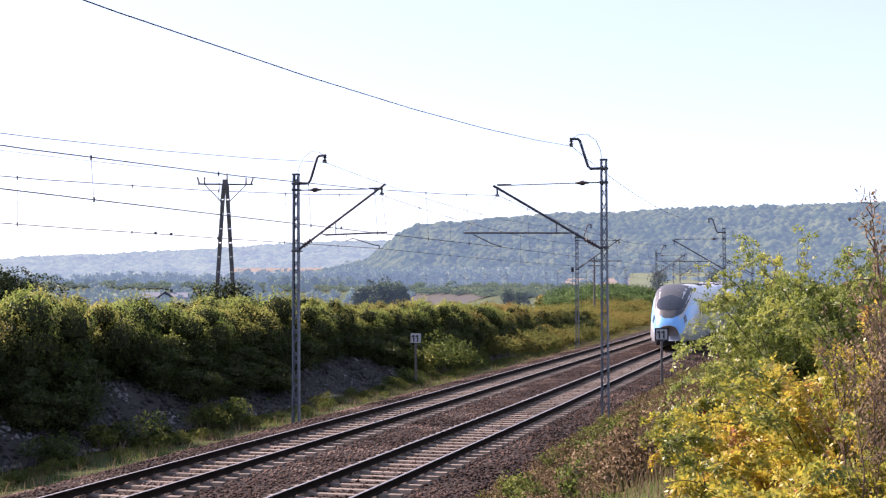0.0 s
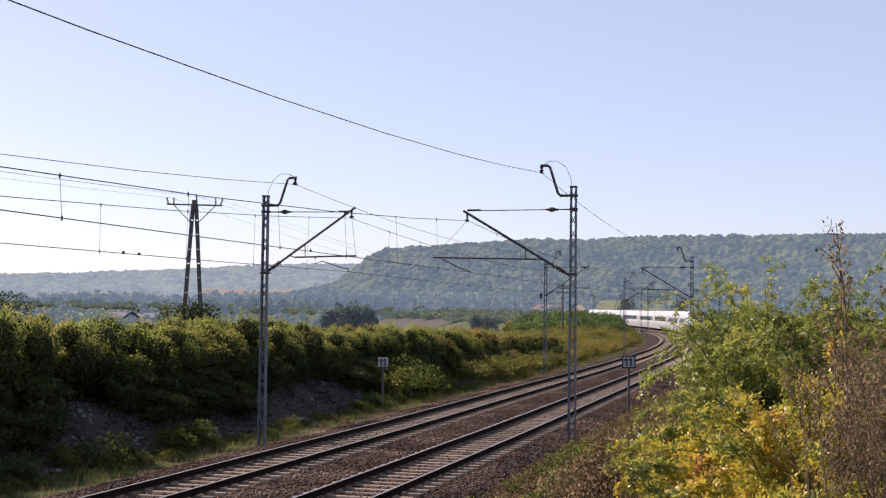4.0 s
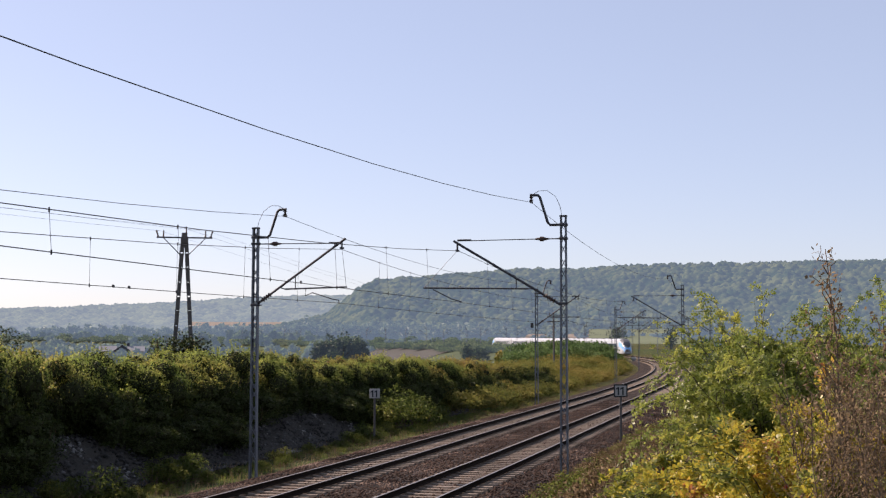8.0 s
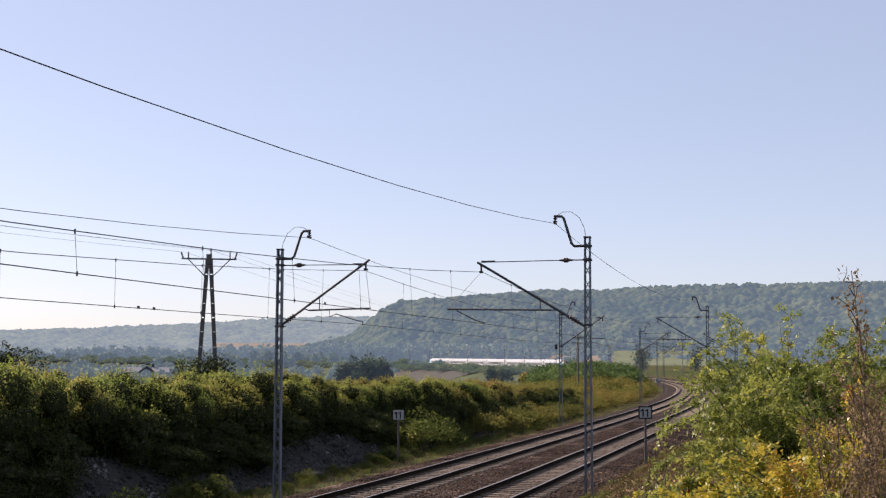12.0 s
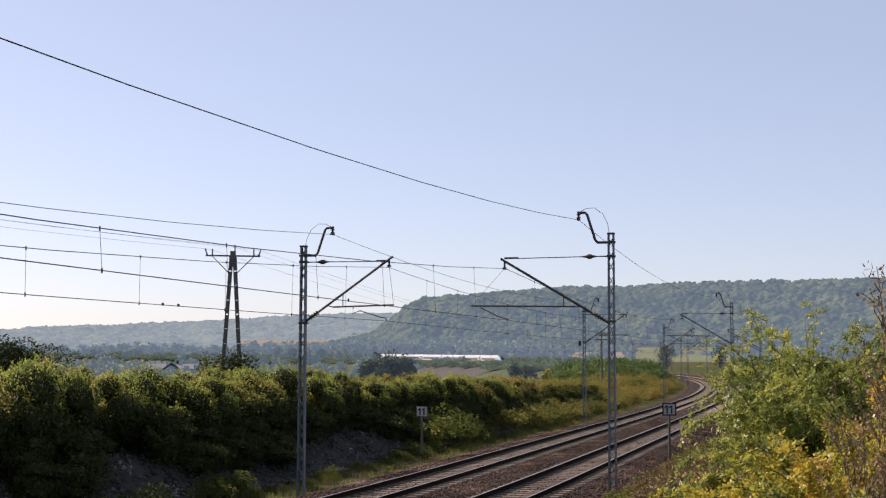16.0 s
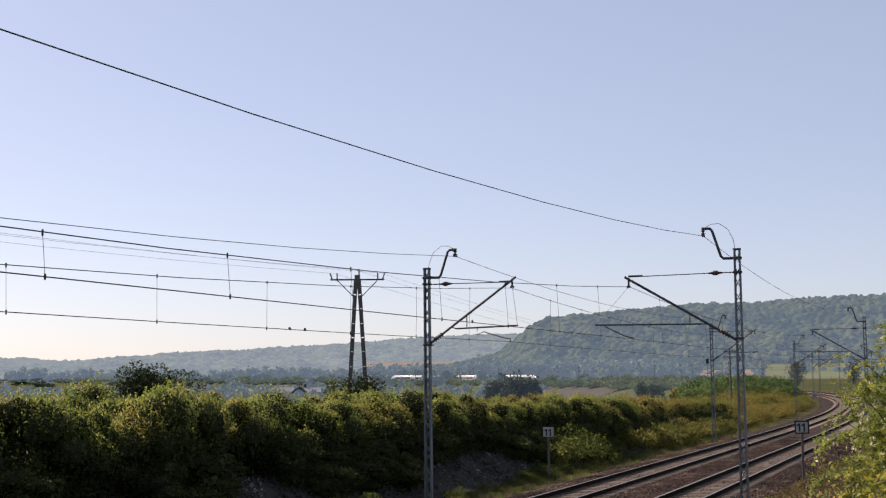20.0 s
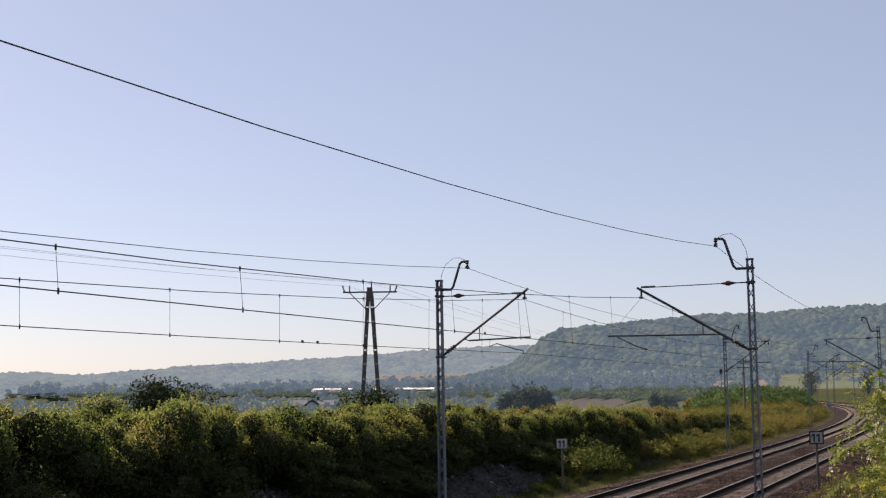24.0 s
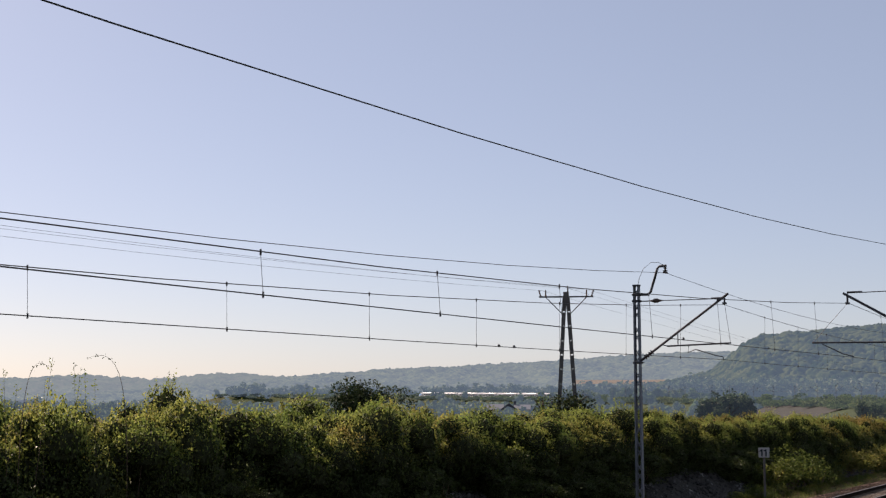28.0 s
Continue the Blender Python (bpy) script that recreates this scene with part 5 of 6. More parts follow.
def rose_shrub(m, spread, height, canes, leaf, mat, label, seed, hips=40, name="rose_bush", arch=0.1, shade=2500, flare=0.35):
    """Arching thorny canes with side shoots, compound leaves and hips."""
    rng = np.random.default_rng(seed)
    root = empty(name, m, label, "shrub", "thicket on the slope")
    vs, fs, items, hip = [], [], [], []

    def cane(a, d, length, r, depth):
        n = 8
        line, p, v = [], Vector(a), Vector(d).normalized()
        for i in range(n):
            line.append(p.copy())
            v = (v + Vector((0, 0, -arch - 0.05 * depth)) + Vector(rng.normal(0, 0.08, 3))).normalized()
            p = p + v * length / n
        tv, tf = tube_mesh(line, [r * (1 - 0.8 * i / n) for i in range(n)], 4)
        o = len(vs)
        vs.extend(tv)
        fs.extend(tuple(i + o for i in q) for q in tf)
        for i in range(1, n):
            q, w = line[i], (line[i] - line[i - 1]).normalized()
            if depth < 2 and rng.random() < (0.9 if depth == 0 else 0.6):
                sideways = Vector(rng.normal(0, 1, 3))
                cane(q, w * 0.7 + sideways * 0.55 + Vector((0, 0, 0.25)), length * rng.uniform(0.25, 0.45), r * 0.5, depth + 1)
            if depth > 0 or i > 3:
                for _ in range(2 if depth else 1):
                    if rng.random() < 0.25:
                        continue
                    b = np.array(line[i - 1].lerp(q, rng.random()))
                    z = rng.normal(0, 1, 6)
                    items.append((b, np.array(w) * 0.3 + z[:3] * 0.8 + np.array([0, 0, 0.15]), np.array([0, 0, 1.0]) + z[3:] * 0.55))
            if depth > 0 and rng.random() < 0.05 and len(hip) < hips:
                hip.append(q + Vector((0, 0, -0.02)))

    for i in range(canes):
        a = rng.uniform(0, 2 * math.pi)
        o = rng.uniform(0.05, 0.85) ** 0.7
        base = Vector((math.cos(a) * spread * o, math.sin(a) * spread * o, -0.1))
        out = Vector((math.cos(a) * flare, math.sin(a) * flare, 1.0)) + Vector(rng.normal(0, flare * 0.5, 3))
        cane(base, out, height * rng.uniform(0.85, 1.3), 0.009, 0)
    link("cane_growth", pymesh("cane_growth", vs, fs, True), M_CANE, root)
    link("leaves", compound_leaves("leaves", items, leaf, rng), mat, root)
    # dark leaves added low among the canes, painting the shaded gaps inside
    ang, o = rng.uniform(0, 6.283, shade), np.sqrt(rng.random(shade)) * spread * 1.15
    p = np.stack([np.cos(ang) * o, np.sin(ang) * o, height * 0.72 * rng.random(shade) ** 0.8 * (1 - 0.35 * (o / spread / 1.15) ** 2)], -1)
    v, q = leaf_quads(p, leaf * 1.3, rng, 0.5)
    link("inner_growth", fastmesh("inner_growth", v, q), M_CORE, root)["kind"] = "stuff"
    for p in hip:
        bm = bmesh.new()
        bmesh.ops.create_icosphere(bm, subdivisions=1, radius=0.0115, matrix=Matrix.Translation(p) @ Matrix.Diagonal((1, 1, 1.3, 1)))
        part("rose_hip", bm, M_HIP, root, smooth=True)
    return root


ROSES = [(-14.0, 9.9, 0.22, 0.6, 10), (-15.1, 9.4, 0.3, 0.92, 14), (-15.9, 9.0, 0.36, 1.0, 16), (-16.7, 8.6, 0.4, 1.0, 16), (-17.6, 8.2, 0.42, 0.98, 15), (-18.6, 7.8, 0.45, 0.95, 13), (-19.8, 7.6, 0.45, 0.95, 12),
         (-14.6, 8.5, 0.22, 0.45, 10), (-15.6, 7.7, 0.3, 0.65, 12), (-16.7, 7.0, 0.36, 0.7, 13), (-18.0, 6.6, 0.4, 0.7, 13), (-19.4, 6.3, 0.45, 0.7, 12)]
BRIARS = [(-14.8, 12.4, 0.22, 1.3, 12), (-15.3, 11.8, 0.3, 1.42, 14), (-15.9, 12.6, 0.35, 1.52, 15), (-16.6, 11.8, 0.4, 1.42, 14), (-17.4, 12.3, 0.45, 1.45, 14), (-18.3, 11.6, 0.5, 1.35, 13), (-19.3, 12.0, 0.5, 1.35, 12), (-20.4, 11.6, 0.5, 1.35, 11)]
for i, (az, r, spread, h, n) in enumerate(ROSES):
    p = polar(az, r)
    rose_shrub(pose(p.x, p.y, p.z, 0, 0, i * 40), spread, h, n + 5, 0.0135, M_LEAF_RED if i in (0, 7) else M_LEAF_ROSE, "wild rose bush with yellow leaves and red hips", 80 + i, 16)
for i, (az, r, spread, h, n) in enumerate(BRIARS):
    p = polar(az, r)
    rose_shrub(pose(p.x, p.y, p.z, 0, 0, i * 40), spread, h, n + 6, 0.0118, M_LEAF_LIME, "arching green briar with small fresh leaves", 100 + i, 0, "briar", 0.07, 3500, 0.2)


for i, (az, r, half, top) in enumerate(((-14.2, 13.4, 0.35, 3.7), (-15.2, 13.6, 0.5, 3.9), (-16.8, 13.4, 0.6, 3.9))):
    p = polar(az, r)
    shrub(pose(p.x, p.y, p.z - 0.05, 0, 0, i * 50), (half, half, (top - p.z) * 0.5), 4200, 0.0135, M_LEAF_LIME, "leafy green shrub on the slope", 500 + i, "leafy_shrub", "shrub", "thicket on the slope", lobes=18, sprigs=40, fill=0.6, core=False)


def sapling(m, height, label, seed):
    """A slim young shoot with leaves near its top."""
    rg = np.random.default_rng(seed)
    root = empty("sapling", m, label, "sapling", "thicket on the slope")
    v, f = tube_mesh([(0, 0, -0.1), (0.02, 0.01, height * 0.5), (0.05, 0.0, height)], [0.008, 0.006, 0.002], 5)
    link("stem", pymesh("stem", v, f, True), M_TWIG, root)
    t = rg.uniform(0.5, 1.02, 70)
    w = 0.03 + 0.09 * (1.05 - t)
    p = np.stack([0.05 * t + rg.normal(0, 1, 70) * w, rg.normal(0, 1, 70) * w, height * t], -1)
    v, q = leaf_quads(p, 0.026, rg, 0.5)
    link("leaves", fastmesh("leaves", v, q), M_LEAF_LIME, root)
    return root


for i, (az, r, top) in enumerate(((16.5, 44.5, 4.1), (14.1, 47.5, 3.95), (7.6, 59.5, 4.0), (6.6, 62.5, 3.9), (19.3, 41, 4.2), (27.2, 31, 4.5), (25.6, 32.5, 4.35), (28.6, 30, 4.45), (24.2, 34, 4.25), (29.4, 29.5, 4.6), (30.1, 29, 4.7), (30.8, 28.6, 4.55), (31.4, 28.4, 4.75), (32.0, 28, 4.6), (32.5, 27.8, 4.5), (29.0, 30, 4.5), (26.6, 32, 4.4), (22.6, 36, 4.2), (20.4, 39, 4.1))):
    p = polar(az, r)
    sapling(pose(p.x, p.y, p.z, 4 * math.sin(i * 2.3), 5 * math.sin(i * 1.7), i * 63), top - p.z - 0.16 * (i % 3), "slim shoot standing out of the hedge", 340 + i)


def tendril(m, height, reach, label):
    """A long bare shoot that rises out of the hedge and bows over."""
    root = empty("tendril", m, label, "shoot", "thicket on the slope")
    pts = [(reach * k ** 3, 0.0, height * math.sin(k * 1.75)) for k in np.linspace(0, 1, 15)]
    v, f = tube_mesh(pts, [0.011 - 0.0006 * k for k in range(15)], 5)
    link("stem", pymesh("stem", v, f, True), M_TWIG, root)
    v, q = leaf_quads(np.repeat(np.array(pts[9:]), 3, axis=0) + np.random.default_rng(4).normal(0, 0.03, (18, 3)), 0.026, np.random.default_rng(5), 0.5)
    link("leaves", fastmesh("leaves", v, q), M_LEAF_HEDGE, root)
    return root


for az, r, top, reach in ((27.5, 30.5, 4.85, 0.9), (31.8, 28, 4.6, -0.5)):
    p = polar(az, r)
    tendril(pose(p.x, p.y, p.z, 0, 0, az), top - p.z, -reach, "long bare shoot bowing over the hedge")
for i, (az, r, top) in enumerate(((-9.9, 12.8, 3.3), (-9.6, 11.2, 3.0))):
    p = polar(az, r)
    sapling(pose(p.x, p.y, p.z, 0, 0, i * 63), top - p.z, "slim green sapling among the weeds", 320 + i)


def dry_stalk(m, height, label, seed):
    """A withered mugwort: one stem with upright side branches full of seed heads."""
    rg = np.random.default_rng(seed)
    root = empty("dry_stalk", m, label, "dry weed", "dry weeds on the slope")
    lean = Vector((rg.uniform(-0.12, 0.12), rg.uniform(-0.12, 0.12), 1))
    vs, fs, pts = [], [], []

    def stem(a, d, n, r):
        line = [a + d * (i / 5) + Vector(rg.normal(0, 0.012, 3)) * (i > 0) for i in range(6)]
        v, f = tube_mesh(line, [r * (1 - 0.15 * i) for i in range(6)], 4)
        o = len(vs)
        vs.extend(v)
        fs.extend(tuple(q + o for q in x) for x in f)
        for _ in range(n):
            t = rg.uniform(0.25, 1)
            pts.append(a + d * t + Vector(rg.normal(0, 0.012, 3)))
        return line
    main = stem(Vector((0, 0, -0.1)), lean * (height + 0.1), 60, 0.007)
    for i in range(16):
        t = rg.uniform(0.4, 0.95)
        a = rg.uniform(0, 6.28)
        ln = height * 0.34 * (1.15 - t)
        stem(Vector((0, 0, -0.1)) + lean * (height + 0.1) * t, Vector((math.cos(a) * 0.55, math.sin(a) * 0.55, 1)) * ln, 16, 0.0035)
    link("twig_growth", pymesh("twig_growth", vs, fs, True), M_TWIG, root)["kind"] = "stuff"
    v, q = leaf_quads(np.array([tuple(x) for x in pts]), 0.011, rg, 0.6)
    link("seed_growth", fastmesh("seed_growth", v, q), M_SEED, root)["kind"] = "stuff"
    return root


stalks = [[dry_stalk(Matrix(), 1.5, "tall withered brown weed with seed heads", 300 + i), 1.5, False] for i in range(4)]
for i in range(48):
    az, r = -21.2 + 3.9 * rng.random() ** 0.9, rng.uniform(5.8, 9.5)
    h = rng.uniform(0.55, 1.02)
    lean = rng.uniform(-4, 4)
    if i == 0:
        az, r, h, lean = -18.9, 7.2, 1.34, -7
    if i == 1:
        az, r, h, lean = -19.3, 7.6, 1.15, -3
    p = polar(az, r)
    put(stalks[i % 4], pose(p.x, p.y, p.z, 0, lean, i * 57) @ Matrix.Diagonal((h, h, h, 1)))


# ---- train ----
CAR_END, CAR_MID, SPEED, TAIL0 = 28.2, 26.2, 29.96, 82.7


def section(w, zt, zb):
    h = zt - zb
    half = [(w * 0.93, 0.0), (w, 0.13 * h), (w, 0.36 * h), (w * 0.985, 0.56 * h), (w * 0.95, 0.74 * h), (w * 0.86, 0.87 * h), (w * 0.66, 0.955 * h), (w * 0.35, 0.99 * h), (0.0, h)]
    pts = [(x, zb + z) for x, z in half]
    return pts + [(-x, z) for x, z in reversed(pts[:-1])]


def nose_shape(q):
    """Half width, roof and floor heights along the nose, q from 0 at its root to 1 at the tip."""
    return 1.415 * (1 - 0.5 * q ** 3.0), 4.0 - 2.55 * q ** 2.1, 0.42 + 0.12 * q


def nose_point(L, q, j, off=0.0):
    w, zt, zb = nose_shape(q)
    x, z = section(w + off, zt + off, zb - off)[j]
    x *= 1 - 0.34 * q * ((z - zb) / (zt - zb)) ** 2
    return (x, L / 2 - 5.2 + 5.2 * (1 - (1 - q) ** 1.25), z)


def loft(rings, close=True):
    k = len(rings[0])
    vs = [p for r in rings for p in r]
    fs = [(i * k + j, i * k + j + 1, (i + 1) * k + j + 1, (i + 1) * k + j) for i in range(len(rings) - 1) for j in range(k - 1)]
    if close:
        fs.append(tuple(range(k)))
        fs.append(tuple(range((len(rings) - 1) * k, len(rings) * k))[::-1])
    return vs, fs


def side_box(bm, y, z, wy, wz, side, proud=0.006, thick=0.03):
    """A pane or panel that lies on the car's side at height z."""
    x = np.interp(z, (0.42, 0.9, 1.71, 2.42, 3.07), (1.316, 1.415, 1.415, 1.394, 1.344))
    tilt = math.degrees(math.atan2(np.interp(z + 0.3, (1.71, 2.42, 3.07), (1.415, 1.394, 1.344)) - np.interp(z - 0.3, (1.71, 2.42, 3.07), (1.415, 1.394, 1.344)), 0.6))
    add_box(bm, (thick, wy, wz), pose(side * (x + proud - thick / 2), y, z, 0, side * tilt, 0), 0.008)


def bogie(y, root):
    bm = bmesh.new()
    for sx in (-1, 1):
        add_box(bm, (0.16, 3.4, 0.3), pose(sx * 1.0, y, 0.62), 0.05)
        add_box(bm, (0.2, 0.5, 0.34), pose(sx * 1.0, y + 1.35, 0.5), 0.05)
        add_box(bm, (0.2, 0.5, 0.34), pose(sx * 1.0, y - 1.35, 0.5), 0.05)
    add_box(bm, (1.8, 0.5, 0.25), pose(0, y, 0.65))
    b = part("bogie", bm, M_UNDER, root, "dark steel bogie frame")
    for dy in (-1.35, 1.35):
        bm = bmesh.new()
        for sx in (-1, 1):
            add_rod(bm, (sx * 0.7, y + dy, 0.445), (sx * 0.84, y + dy, 0.445), 0.445, sides=20)
        add_rod(bm, (-0.7, y + dy, 0.445), (0.7, y + dy, 0.445), 0.09)
        part("wheelset", bm, M_UNDER, b)


def train_car(end, label, pantograph=False):
    L = CAR_END if end else CAR_MID
    root = empty("train_car", Matrix(), label, "train car", "cars of the train")
    back = -L / 2 + 0.35
    front = L / 2 - (5.2 if end else 0.35)
    rings = [[(x, y, z) for x, z in section(1.415 * k, 4.0 - (1 - k) * 1.2, 0.42)] for y, k in ((back, 0.97), (back + 0.12, 1.0), (front if end else front - 0.12, 1.0))]
    if end:
        rings += [[nose_point(L, q, j) for j in range(17)] for q in (0.1, 0.2, 0.3, 0.4, 0.5, 0.6, 0.7, 0.78, 0.86, 0.93, 0.98, 1.0)]
    else:
        rings += [[(x, front, z) for x, z in section(1.415 * 0.97, 3.965, 0.42)]]
    vs, fs = loft(rings)
    body = link("body", pymesh("body", vs, fs, True), M_WHITE, root, "glossy white body shell")
    if end:
        def patch(name, q0, q1, j0, j1, off, mat, parent, lab):
            qs = np.linspace(q0, q1, 9)
            v, f = loft([[nose_point(L, q, j, off) for j in range(j0, j1 + 1)] for q in qs], False)
            return link(name, pymesh(name, v, f, True), mat, parent, lab)

        def tapered(name, stations, off, mat, lab, mid=8.0, n=12):
            """A patch whose half reach round the nose, in steps of the section, changes along it."""
            rows = []
            for q, reach_j in stations:
                row = []
                for i in range(n + 1):
                    jf = mid + reach_j * (2 * i / n - 1)
                    j = min(int(jf), 15)
                    a, b = Vector(nose_point(L, q, j, off)), Vector(nose_point(L, q, j + 1, off))
                    row.append(tuple(a.lerp(b, jf - j)))
                rows.append(row)
            v, f = loft(rows, False)
            return link(name, pymesh(name, v, f, True), mat, root, lab)
        oval = lambda q0, q1, wide: [(q0 + (q1 - q0) * k / 12, wide * max(1 - abs(k / 6 - 1) ** 2.6, 0.02) ** 0.5) for k in range(13)]
        tapered("nose_cap", [(0.84 + 0.155 * k / 6, 5.2 + 0.8 * min(k / 3, 1)) for k in range(7)], 0.012, M_BLUE, "sky blue nose panel")
        for mid in (3.4, 12.6):
            tapered("nose_flank", [(0.08 + 0.78 * k / 10, 0.8) for k in range(11)], 0.01, M_BLUE, "sky blue flank stripe", mid, 4)
        tapered("windscreen_surround", [(0.08, 2.6), (0.2, 2.9), (0.35, 3.2), (0.5, 3.35), (0.62, 3.4), (0.72, 3.35), (0.79, 3.1), (0.84, 2.6), (0.88, 1.9), (0.91, 1.0)], 0.02, M_SURROUND, "dark grey surround")
        tapered("windscreen", oval(0.54, 0.81, 2.75), 0.032, M_GLASS, "dark curved windscreen")
        patch("bumper", 0.72, 0.99, 0, 2, 0.016, M_SILVER, root, "grey bumper")
        patch("bumper", 0.72, 0.99, 14, 16, 0.016, M_SILVER, root, "grey bumper")
        for j0, j1 in ((3, 4), (12, 13)):
            patch("headlight", 0.72, 0.8, j0, j1, 0.03, M_GLASS, root, "dark headlight cover")
        patch("emblem", 0.88, 0.93, 4, 5, 0.022, M_HIP, root, "small red emblem patch")
        bm = bmesh.new()
        add_box(bm, (1.7, 0.9, 0.35), pose(0, L / 2 - 1.0, 0.4), 0.1)
        part("plough", bm, M_UNDER, root, "dark snow plough")
    for side in (-1, 1):
        bm = bmesh.new()
        yl = (front + back) / 2
        side_box(bm, yl - 0.2, 1.05, front - back - 1.2, 0.75, side, 0.004, 0.02)
        part("lower_panel", bm, M_SILVER, root, "silver grey lower side panel")
        span = front - back - 5.2
        n = 7
        for i in range(n):
            y = back + 2.6 + span * (i + 0.5) / n
            bm = bmesh.new()
            side_box(bm, y, 2.38, span / n - 0.16, 0.86, side)
            part("window", bm, M_GLASS, root, "dark tinted side window")
        for y in (back + 1.35, front - 1.35):
            bm = bmesh.new()
            side_box(bm, y, 2.0, 0.95, 2.0, side, 0.01)
            door = part("door", bm, M_SILVER, root, "silver grey plug door")
            bm = bmesh.new()
            side_box(bm, y, 2.4, 0.5, 0.8, side, 0.016)
            part("door_window", bm, M_GLASS, door, "dark door window")
    bm = bmesh.new()
    add_box(bm, (2.3, front - back - 9.4, 0.5), pose(0, (front + back) / 2, 0.5), 0.08)
    part("underframe", bm, M_UNDER, root, "dark equipment boxes under the floor")
    for y in (-9.5, 9.5):
        bogie(y - (1.2 if end else 0), root)
    for y, ln in ((-7.5, 3.4), (-1.0, 3.0)) if end else ((-7.5, 3.4), (0.5, 3.0), (7.0, 3.4)):
        bm = bmesh.new()
        add_box(bm, (1.5, ln, 0.14), pose(0, y, 3.99), 0.05)
        part("roof_unit", bm, M_SURROUND, root, "dark grey roof equipment box")
    bm = bmesh.new()
    add_box(bm, (2.2, 0.5, 3.0), pose(0, -L / 2 + 0.2, 2.1), 0.1)
    if not end:
        add_box(bm, (2.2, 0.5, 3.0), pose(0, L / 2 - 0.2, 2.1), 0.1)
    part("gangway", bm, M_UNDER, root, "dark rubber gangway")
    if pantograph:
        v, f = tube_mesh([(0, -9.4, 4.1), (0, -8.0, 4.45), (0, -9.6, 4.75)], 0.04, 6)
        pan = link("pantograph", pymesh("pantograph", v, f, True), M_UNDER, root, "dark single-arm pantograph")
        bm = bmesh.new()
        add_rod(bm, (-0.8, -9.6, 4.78), (0.8, -9.6, 4.78), 0.03)
        part("collector", bm, M_UNDER, pan)
    return root


cars = []
end_car = train_car(True, "white express train end car with a sky blue streamlined nose")
mid_car = train_car(False, "white express train coach with dark windows")
pan_car = train_car(False, "white express train coach carrying a pantograph", True)
reach = 0.0
for i in range(7):
    L = CAR_END if i in (0, 6) else CAR_MID
    ob = end_car if i == 0 else mid_car if i == 1 else pan_car if i == 2 else copy_thing(end_car, Matrix()) if i == 6 else copy_thing(pan_car if i == 4 else mid_car, Matrix())
    cars.append((ob, reach + L / 2, i == 0))
    reach += L


def motions():
    """The train runs away along the near track at an even speed."""
    for ob, mid, turned in cars:
        rows = []
        for t in range(0, 29):
            s = TAIL0 + SPEED * t + mid
            a, b = on_line(s - 9.5), on_line(s + 9.5)
            d = b - a
            p = (a + b) / 2
            yaw = math.degrees(math.atan2(-d.x, d.y))
            pitch = math.degrees(math.atan2(d.z, math.hypot(d.x, d.y)))
            rows.append((t, pose(p.x, p.y, p.z, -pitch if turned else pitch, 0, yaw + (180 if turned else 0))))
        walk(ob, rows)


# ---- bare earth of the bank ----
bs, bu = np.meshgrid(np.arange(4, 92, 0.8), np.linspace(-9.3, -13.2, 9))
bh = np.interp(bs, LS, LH)
bx, by = np.interp(bs, LS, LX) + np.cos(bh) * bu, np.interp(bs, LS, LY) + np.sin(bh) * bu
bz = ground_height(bx.ravel(), by.ravel()).reshape(bx.shape) + np.random.default_rng(6).uniform(0.02, 0.07, bx.shape)
bi = np.arange(bs.size).reshape(bs.shape)
bank = link("bank", fastmesh("bank", np.stack([bx.ravel(), by.ravel(), bz.ravel()], -1), np.stack([bi[:-1, :-1], bi[1:, :-1], bi[1:, 1:], bi[:-1, 1:]], -1).reshape(-1, 4), True), M_SOIL)
tagged(bank, "steep bank of dark earth and grey rubble", "bank", kind="structure")

# ---- grass, stones and sleepers ----
def blades(name, places, mat, label, seed, h0, h1):
    """Grass blades as slim bent quads, joined."""
    rg = np.random.default_rng(seed)
    n = len(places)
    b = np.array(places)
    a = rg.uniform(0, 2 * math.pi, n)
    h = rg.uniform(h0, h1, n)
    w = np.stack([np.cos(a), np.sin(a), 0 * a], -1) * 0.006
    lean = np.stack([rg.normal(0, 0.3, n) * h, rg.normal(0, 0.3, n) * h, 0 * h], -1)
    up = np.stack([0 * h, 0 * h, h], -1)
    mid, tip = b + up * 0.6 + lean * 0.4, b + up + lean
    v = np.stack([b - w, b + w, mid + w * 0.8, mid - w * 0.8, tip], 1).reshape(-1, 3)
    k = np.arange(n)[:, None] * 5
    q = np.concatenate([k + np.array([[0, 1, 2, 3]]), k + np.array([[3, 2, 4, 4]])])
    tri = np.concatenate([k + np.array([[0, 1, 2]]), k + np.array([[0, 2, 3]]), k + np.array([[3, 2, 4]])])
    ob = link(name, fastmesh(name, v, tri), mat)
    return tagged(ob, label, "grass", kind="stuff")


def scatter(n, s0, s1, u0, u1, seed, power=1.0):
    rg = np.random.default_rng(seed)
    s, u = s0 + (s1 - s0) * rg.random(n) ** power, rg.uniform(u0, u1, n)
    h = np.interp(s, LS, LH)
    x, y = np.interp(s, LS, LX) + np.cos(h) * u, np.interp(s, LS, LY) + np.sin(h) * u
    return s, u, x, y


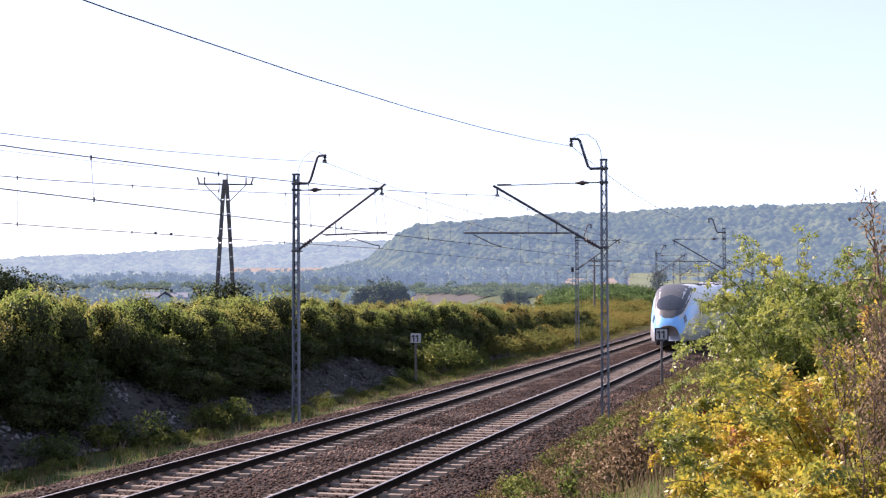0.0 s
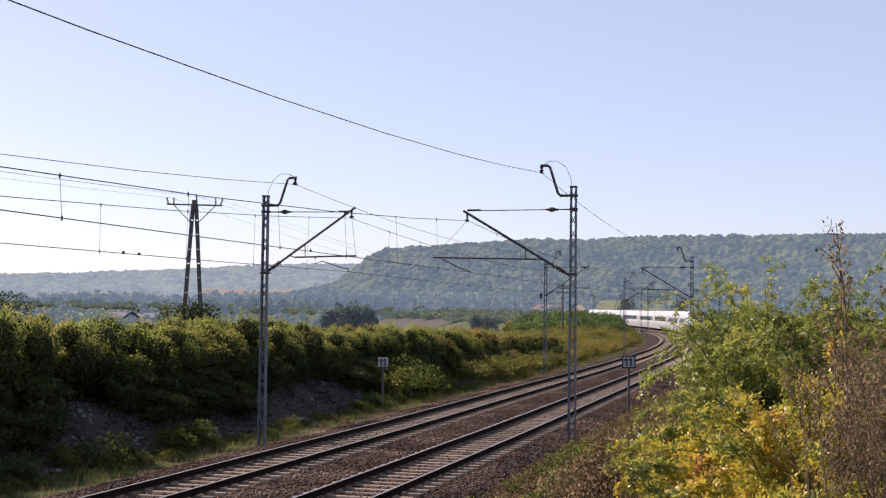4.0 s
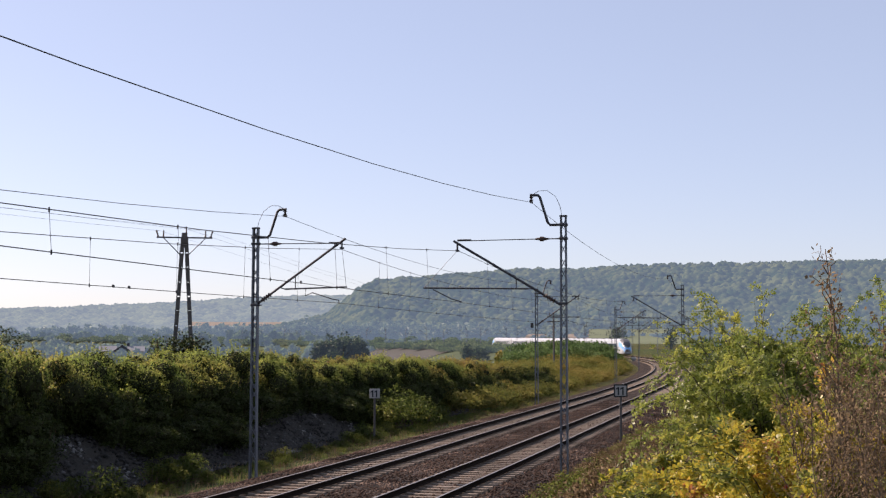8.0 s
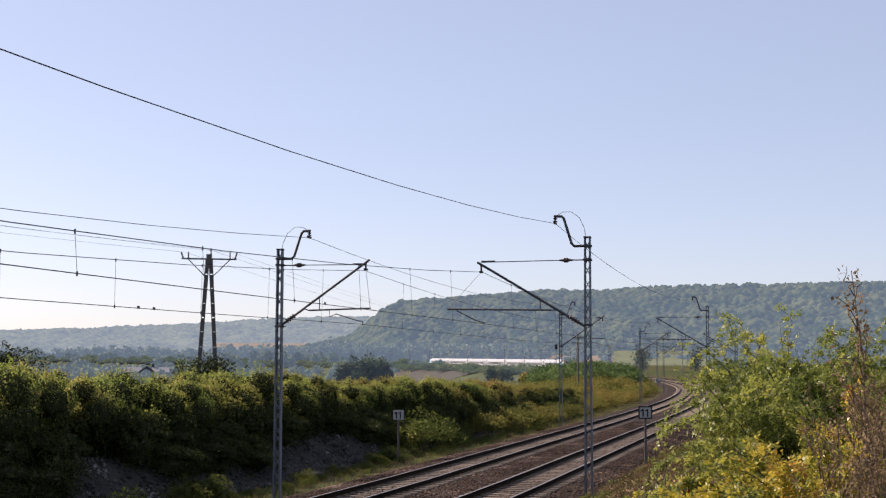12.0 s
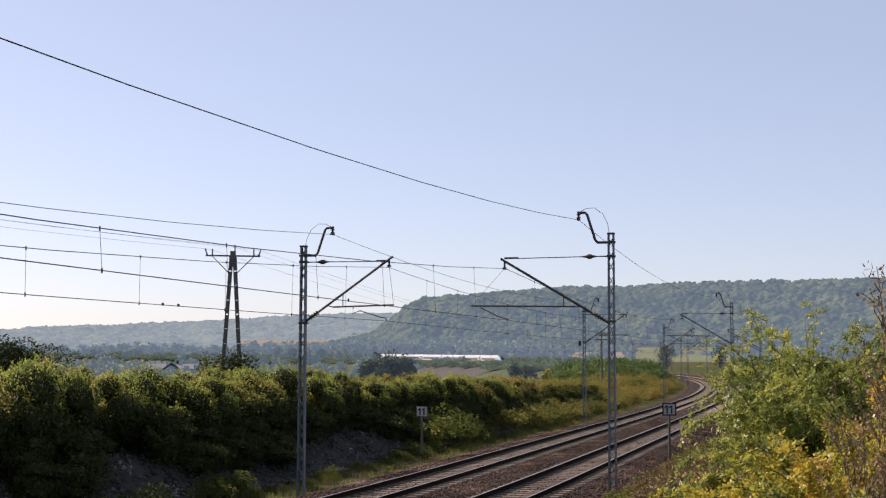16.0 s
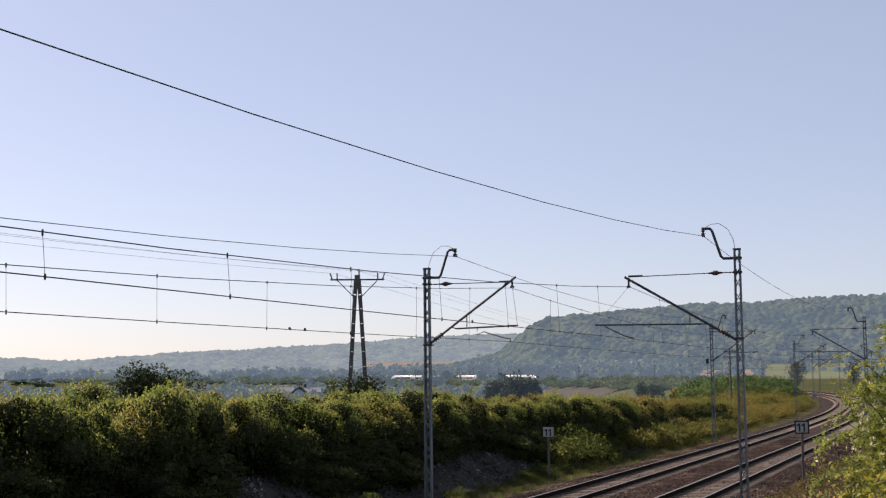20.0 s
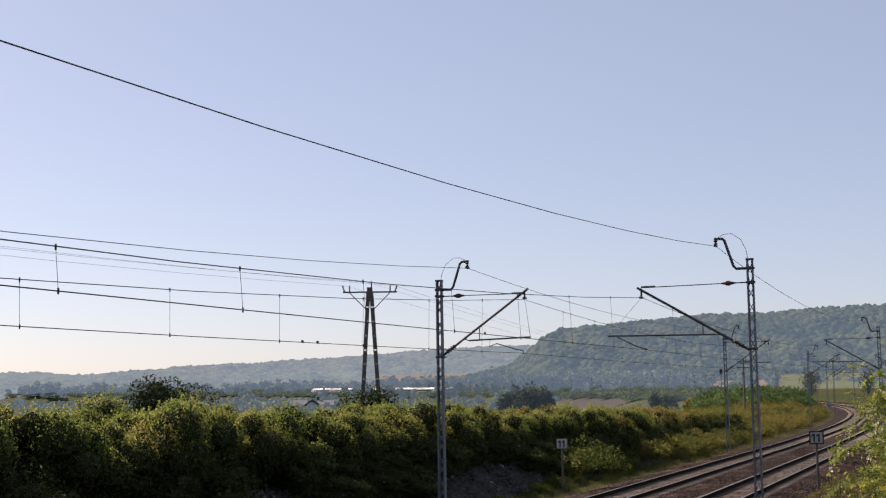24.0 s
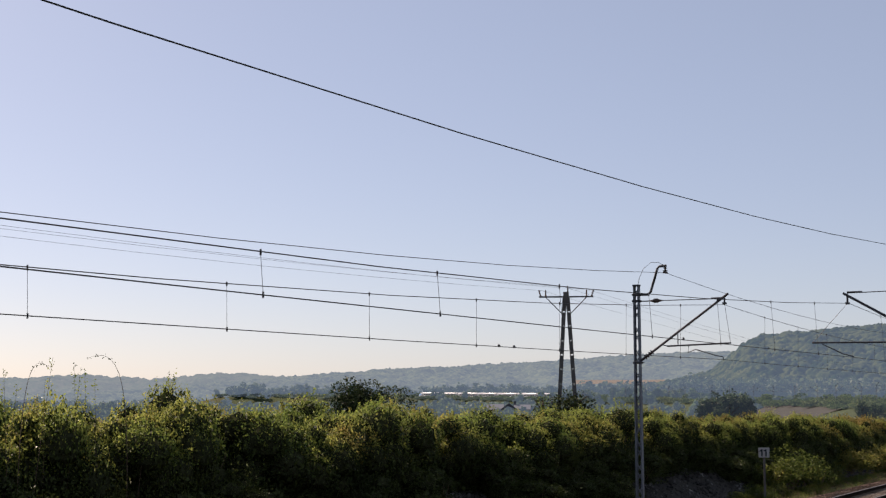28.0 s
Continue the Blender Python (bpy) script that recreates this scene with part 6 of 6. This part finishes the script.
s_, u_, x_, y_ = scatter(15000, 9, 75, 2.8, 9.0, 400, 1.3)
blades("slope_grass", np.stack([x_, y_, ground_height(x_, y_) - 0.02], -1), M_DRY, "dry yellowish grass on the slope", 401, 0.12, 0.42)
s_, u_, x_, y_ = scatter(8000, 9, 75, 2.9, 9.0, 402, 1.3)
blades("green_grass", np.stack([x_, y_, ground_height(x_, y_) - 0.02], -1), M_LEAF_VERGE, "fresh green grass between the dry stalks", 403, 0.1, 0.32)
s_, u_, x_, y_ = scatter(20000, 10, 130, -9.6, -7.2, 404, 1.4)
tuft = np.sin(s_ * 1.1 + 2 * np.sin(s_ * 0.37)) + np.sin(u_ * 3 + s_ * 0.6) > 0.25
x_, y_ = x_[tuft], y_[tuft]
blades("verge_grass", np.stack([x_, y_, ground_height(x_, y_) - 0.02], -1), M_LEAF_VERGE, "yellow-green grass along the verge", 405, 0.08, 0.3)
s_, u_, x_, y_ = scatter(9000, 10, 130, -9.6, -7.0, 406, 1.4)
blades("dry_verge_grass", np.stack([x_, y_, ground_height(x_, y_) - 0.02], -1), M_DRY, "withered straw-coloured grass along the verge", 407, 0.1, 0.34)


def stones(name, x, y, z, r0, r1, mat, label, seed):
    """Angular stones, joined."""
    rg = np.random.default_rng(seed)
    n = len(x)
    oct_v = np.array([(1, 0, 0), (0, 1, 0), (-1, 0, 0), (0, -1, 0), (0, 0, 1), (0, 0, -1)], dtype=float)
    oct_f = np.array([(0, 1, 4), (1, 2, 4), (2, 3, 4), (3, 0, 4), (1, 0, 5), (2, 1, 5), (3, 2, 5), (0, 3, 5)])
    a = rg.uniform(0, 6.28, n)
    r = rg.uniform(r0, r1, n)
    v = oct_v[None] * rg.uniform(0.6, 1.25, (n, 6, 1)) * r[:, None, None]
    v[..., 2] *= 0.7
    v += rg.normal(0, 0.18, (n, 6, 3)) * r[:, None, None]
    c, s = np.cos(a)[:, None], np.sin(a)[:, None]
    v = np.stack([v[..., 0] * c - v[..., 1] * s, v[..., 0] * s + v[..., 1] * c, v[..., 2]], -1)
    v += np.stack([x, y, z], -1)[:, None, :]
    f = (oct_f[None] + np.arange(n)[:, None, None] * 6).reshape(-1, 3)
    ob = link(name, fastmesh(name, v.reshape(-1, 3), f), mat)
    return tagged(ob, label, "stones", kind="stuff")


s_, u_, x_, y_ = scatter(60000, 12, 95, -7.6, 3.9, 410, 1.6)
bed_u, bed_z = [b[0] for b in bed], [b[1] for b in bed]
stones("ballast_stones", x_, y_, rise(s_) + np.interp(u_, bed_u, bed_z) + 0.005, 0.026, 0.06, M_STONE, "loose brown ballast stones", 411)
s_, u_, x_, y_ = scatter(14000, 10, 85, -12.9, -9.2, 412, 1.2)
stones("rubble", x_, y_, ground_height(x_, y_) + 0.06, 0.03, 0.11, M_RUBBLE, "grey limestone rubble on the shaded bank", 413)


def sleeper_mesh():
    bm = bmesh.new()
    prof = [(-1.25, 0.0), (-0.95, 0.0), (-0.45, -0.035), (0.45, -0.035), (0.95, 0.0), (1.25, 0.0)]
    top = [[bm.verts.new((x, y, z)) for x, z in prof] for y in (-0.085, 0.085)]
    low = [[bm.verts.new((x * 1.01, y * 1.6, -0.16)) for x, z in prof] for y in (-0.1, 0.1)]
    for i in range(5):
        bm.faces.new((top[0][i], top[0][i + 1], top[1][i + 1], top[1][i]))
        bm.faces.new((low[0][i], low[0][i + 1], top[0][i + 1], top[0][i]))
        bm.faces.new((top[1][i], top[1][i + 1], low[1][i + 1], low[1][i]))
    for i in (0, 5):
        bm.faces.new((low[0][i], top[0][i], top[1][i], low[1][i]))
    bm.normal_update()
    me = bpy.data.meshes.new("sleeper")
    bm.to_mesh(me)
    bm.free()
    me.materials.append(M_SLEEPER)
    return me


SLEEPER = sleeper_mesh()
STEP = 0.65
for u0, root in ((0.0, track_near), (-SPACING, track_far)):
    for i in range(150):
        s = 10 + i * STEP
        ob = link("sleeper", SLEEPER, None, root)
        ob.matrix_basis = line_pose(s, u0, -0.155)
    V, Q, o = [], [], 0
    base = np.array([tuple(v.co) for v in SLEEPER.vertices])
    polys = [tuple(f.vertices) for f in SLEEPER.polygons]
    for i in range(150, 560):
        m = np.array(line_pose(10 + i * STEP, u0, -0.155))
        V.append(base @ m[:3, :3].T + m[:3, 3])
        Q.append(np.array(polys) + o)
        o += len(base)
    ob = link("far_sleepers", fastmesh("far_sleepers", np.concatenate(V), np.concatenate(Q)), M_SLEEPER, root)
    ob["kind"] = "stuff"

motions()
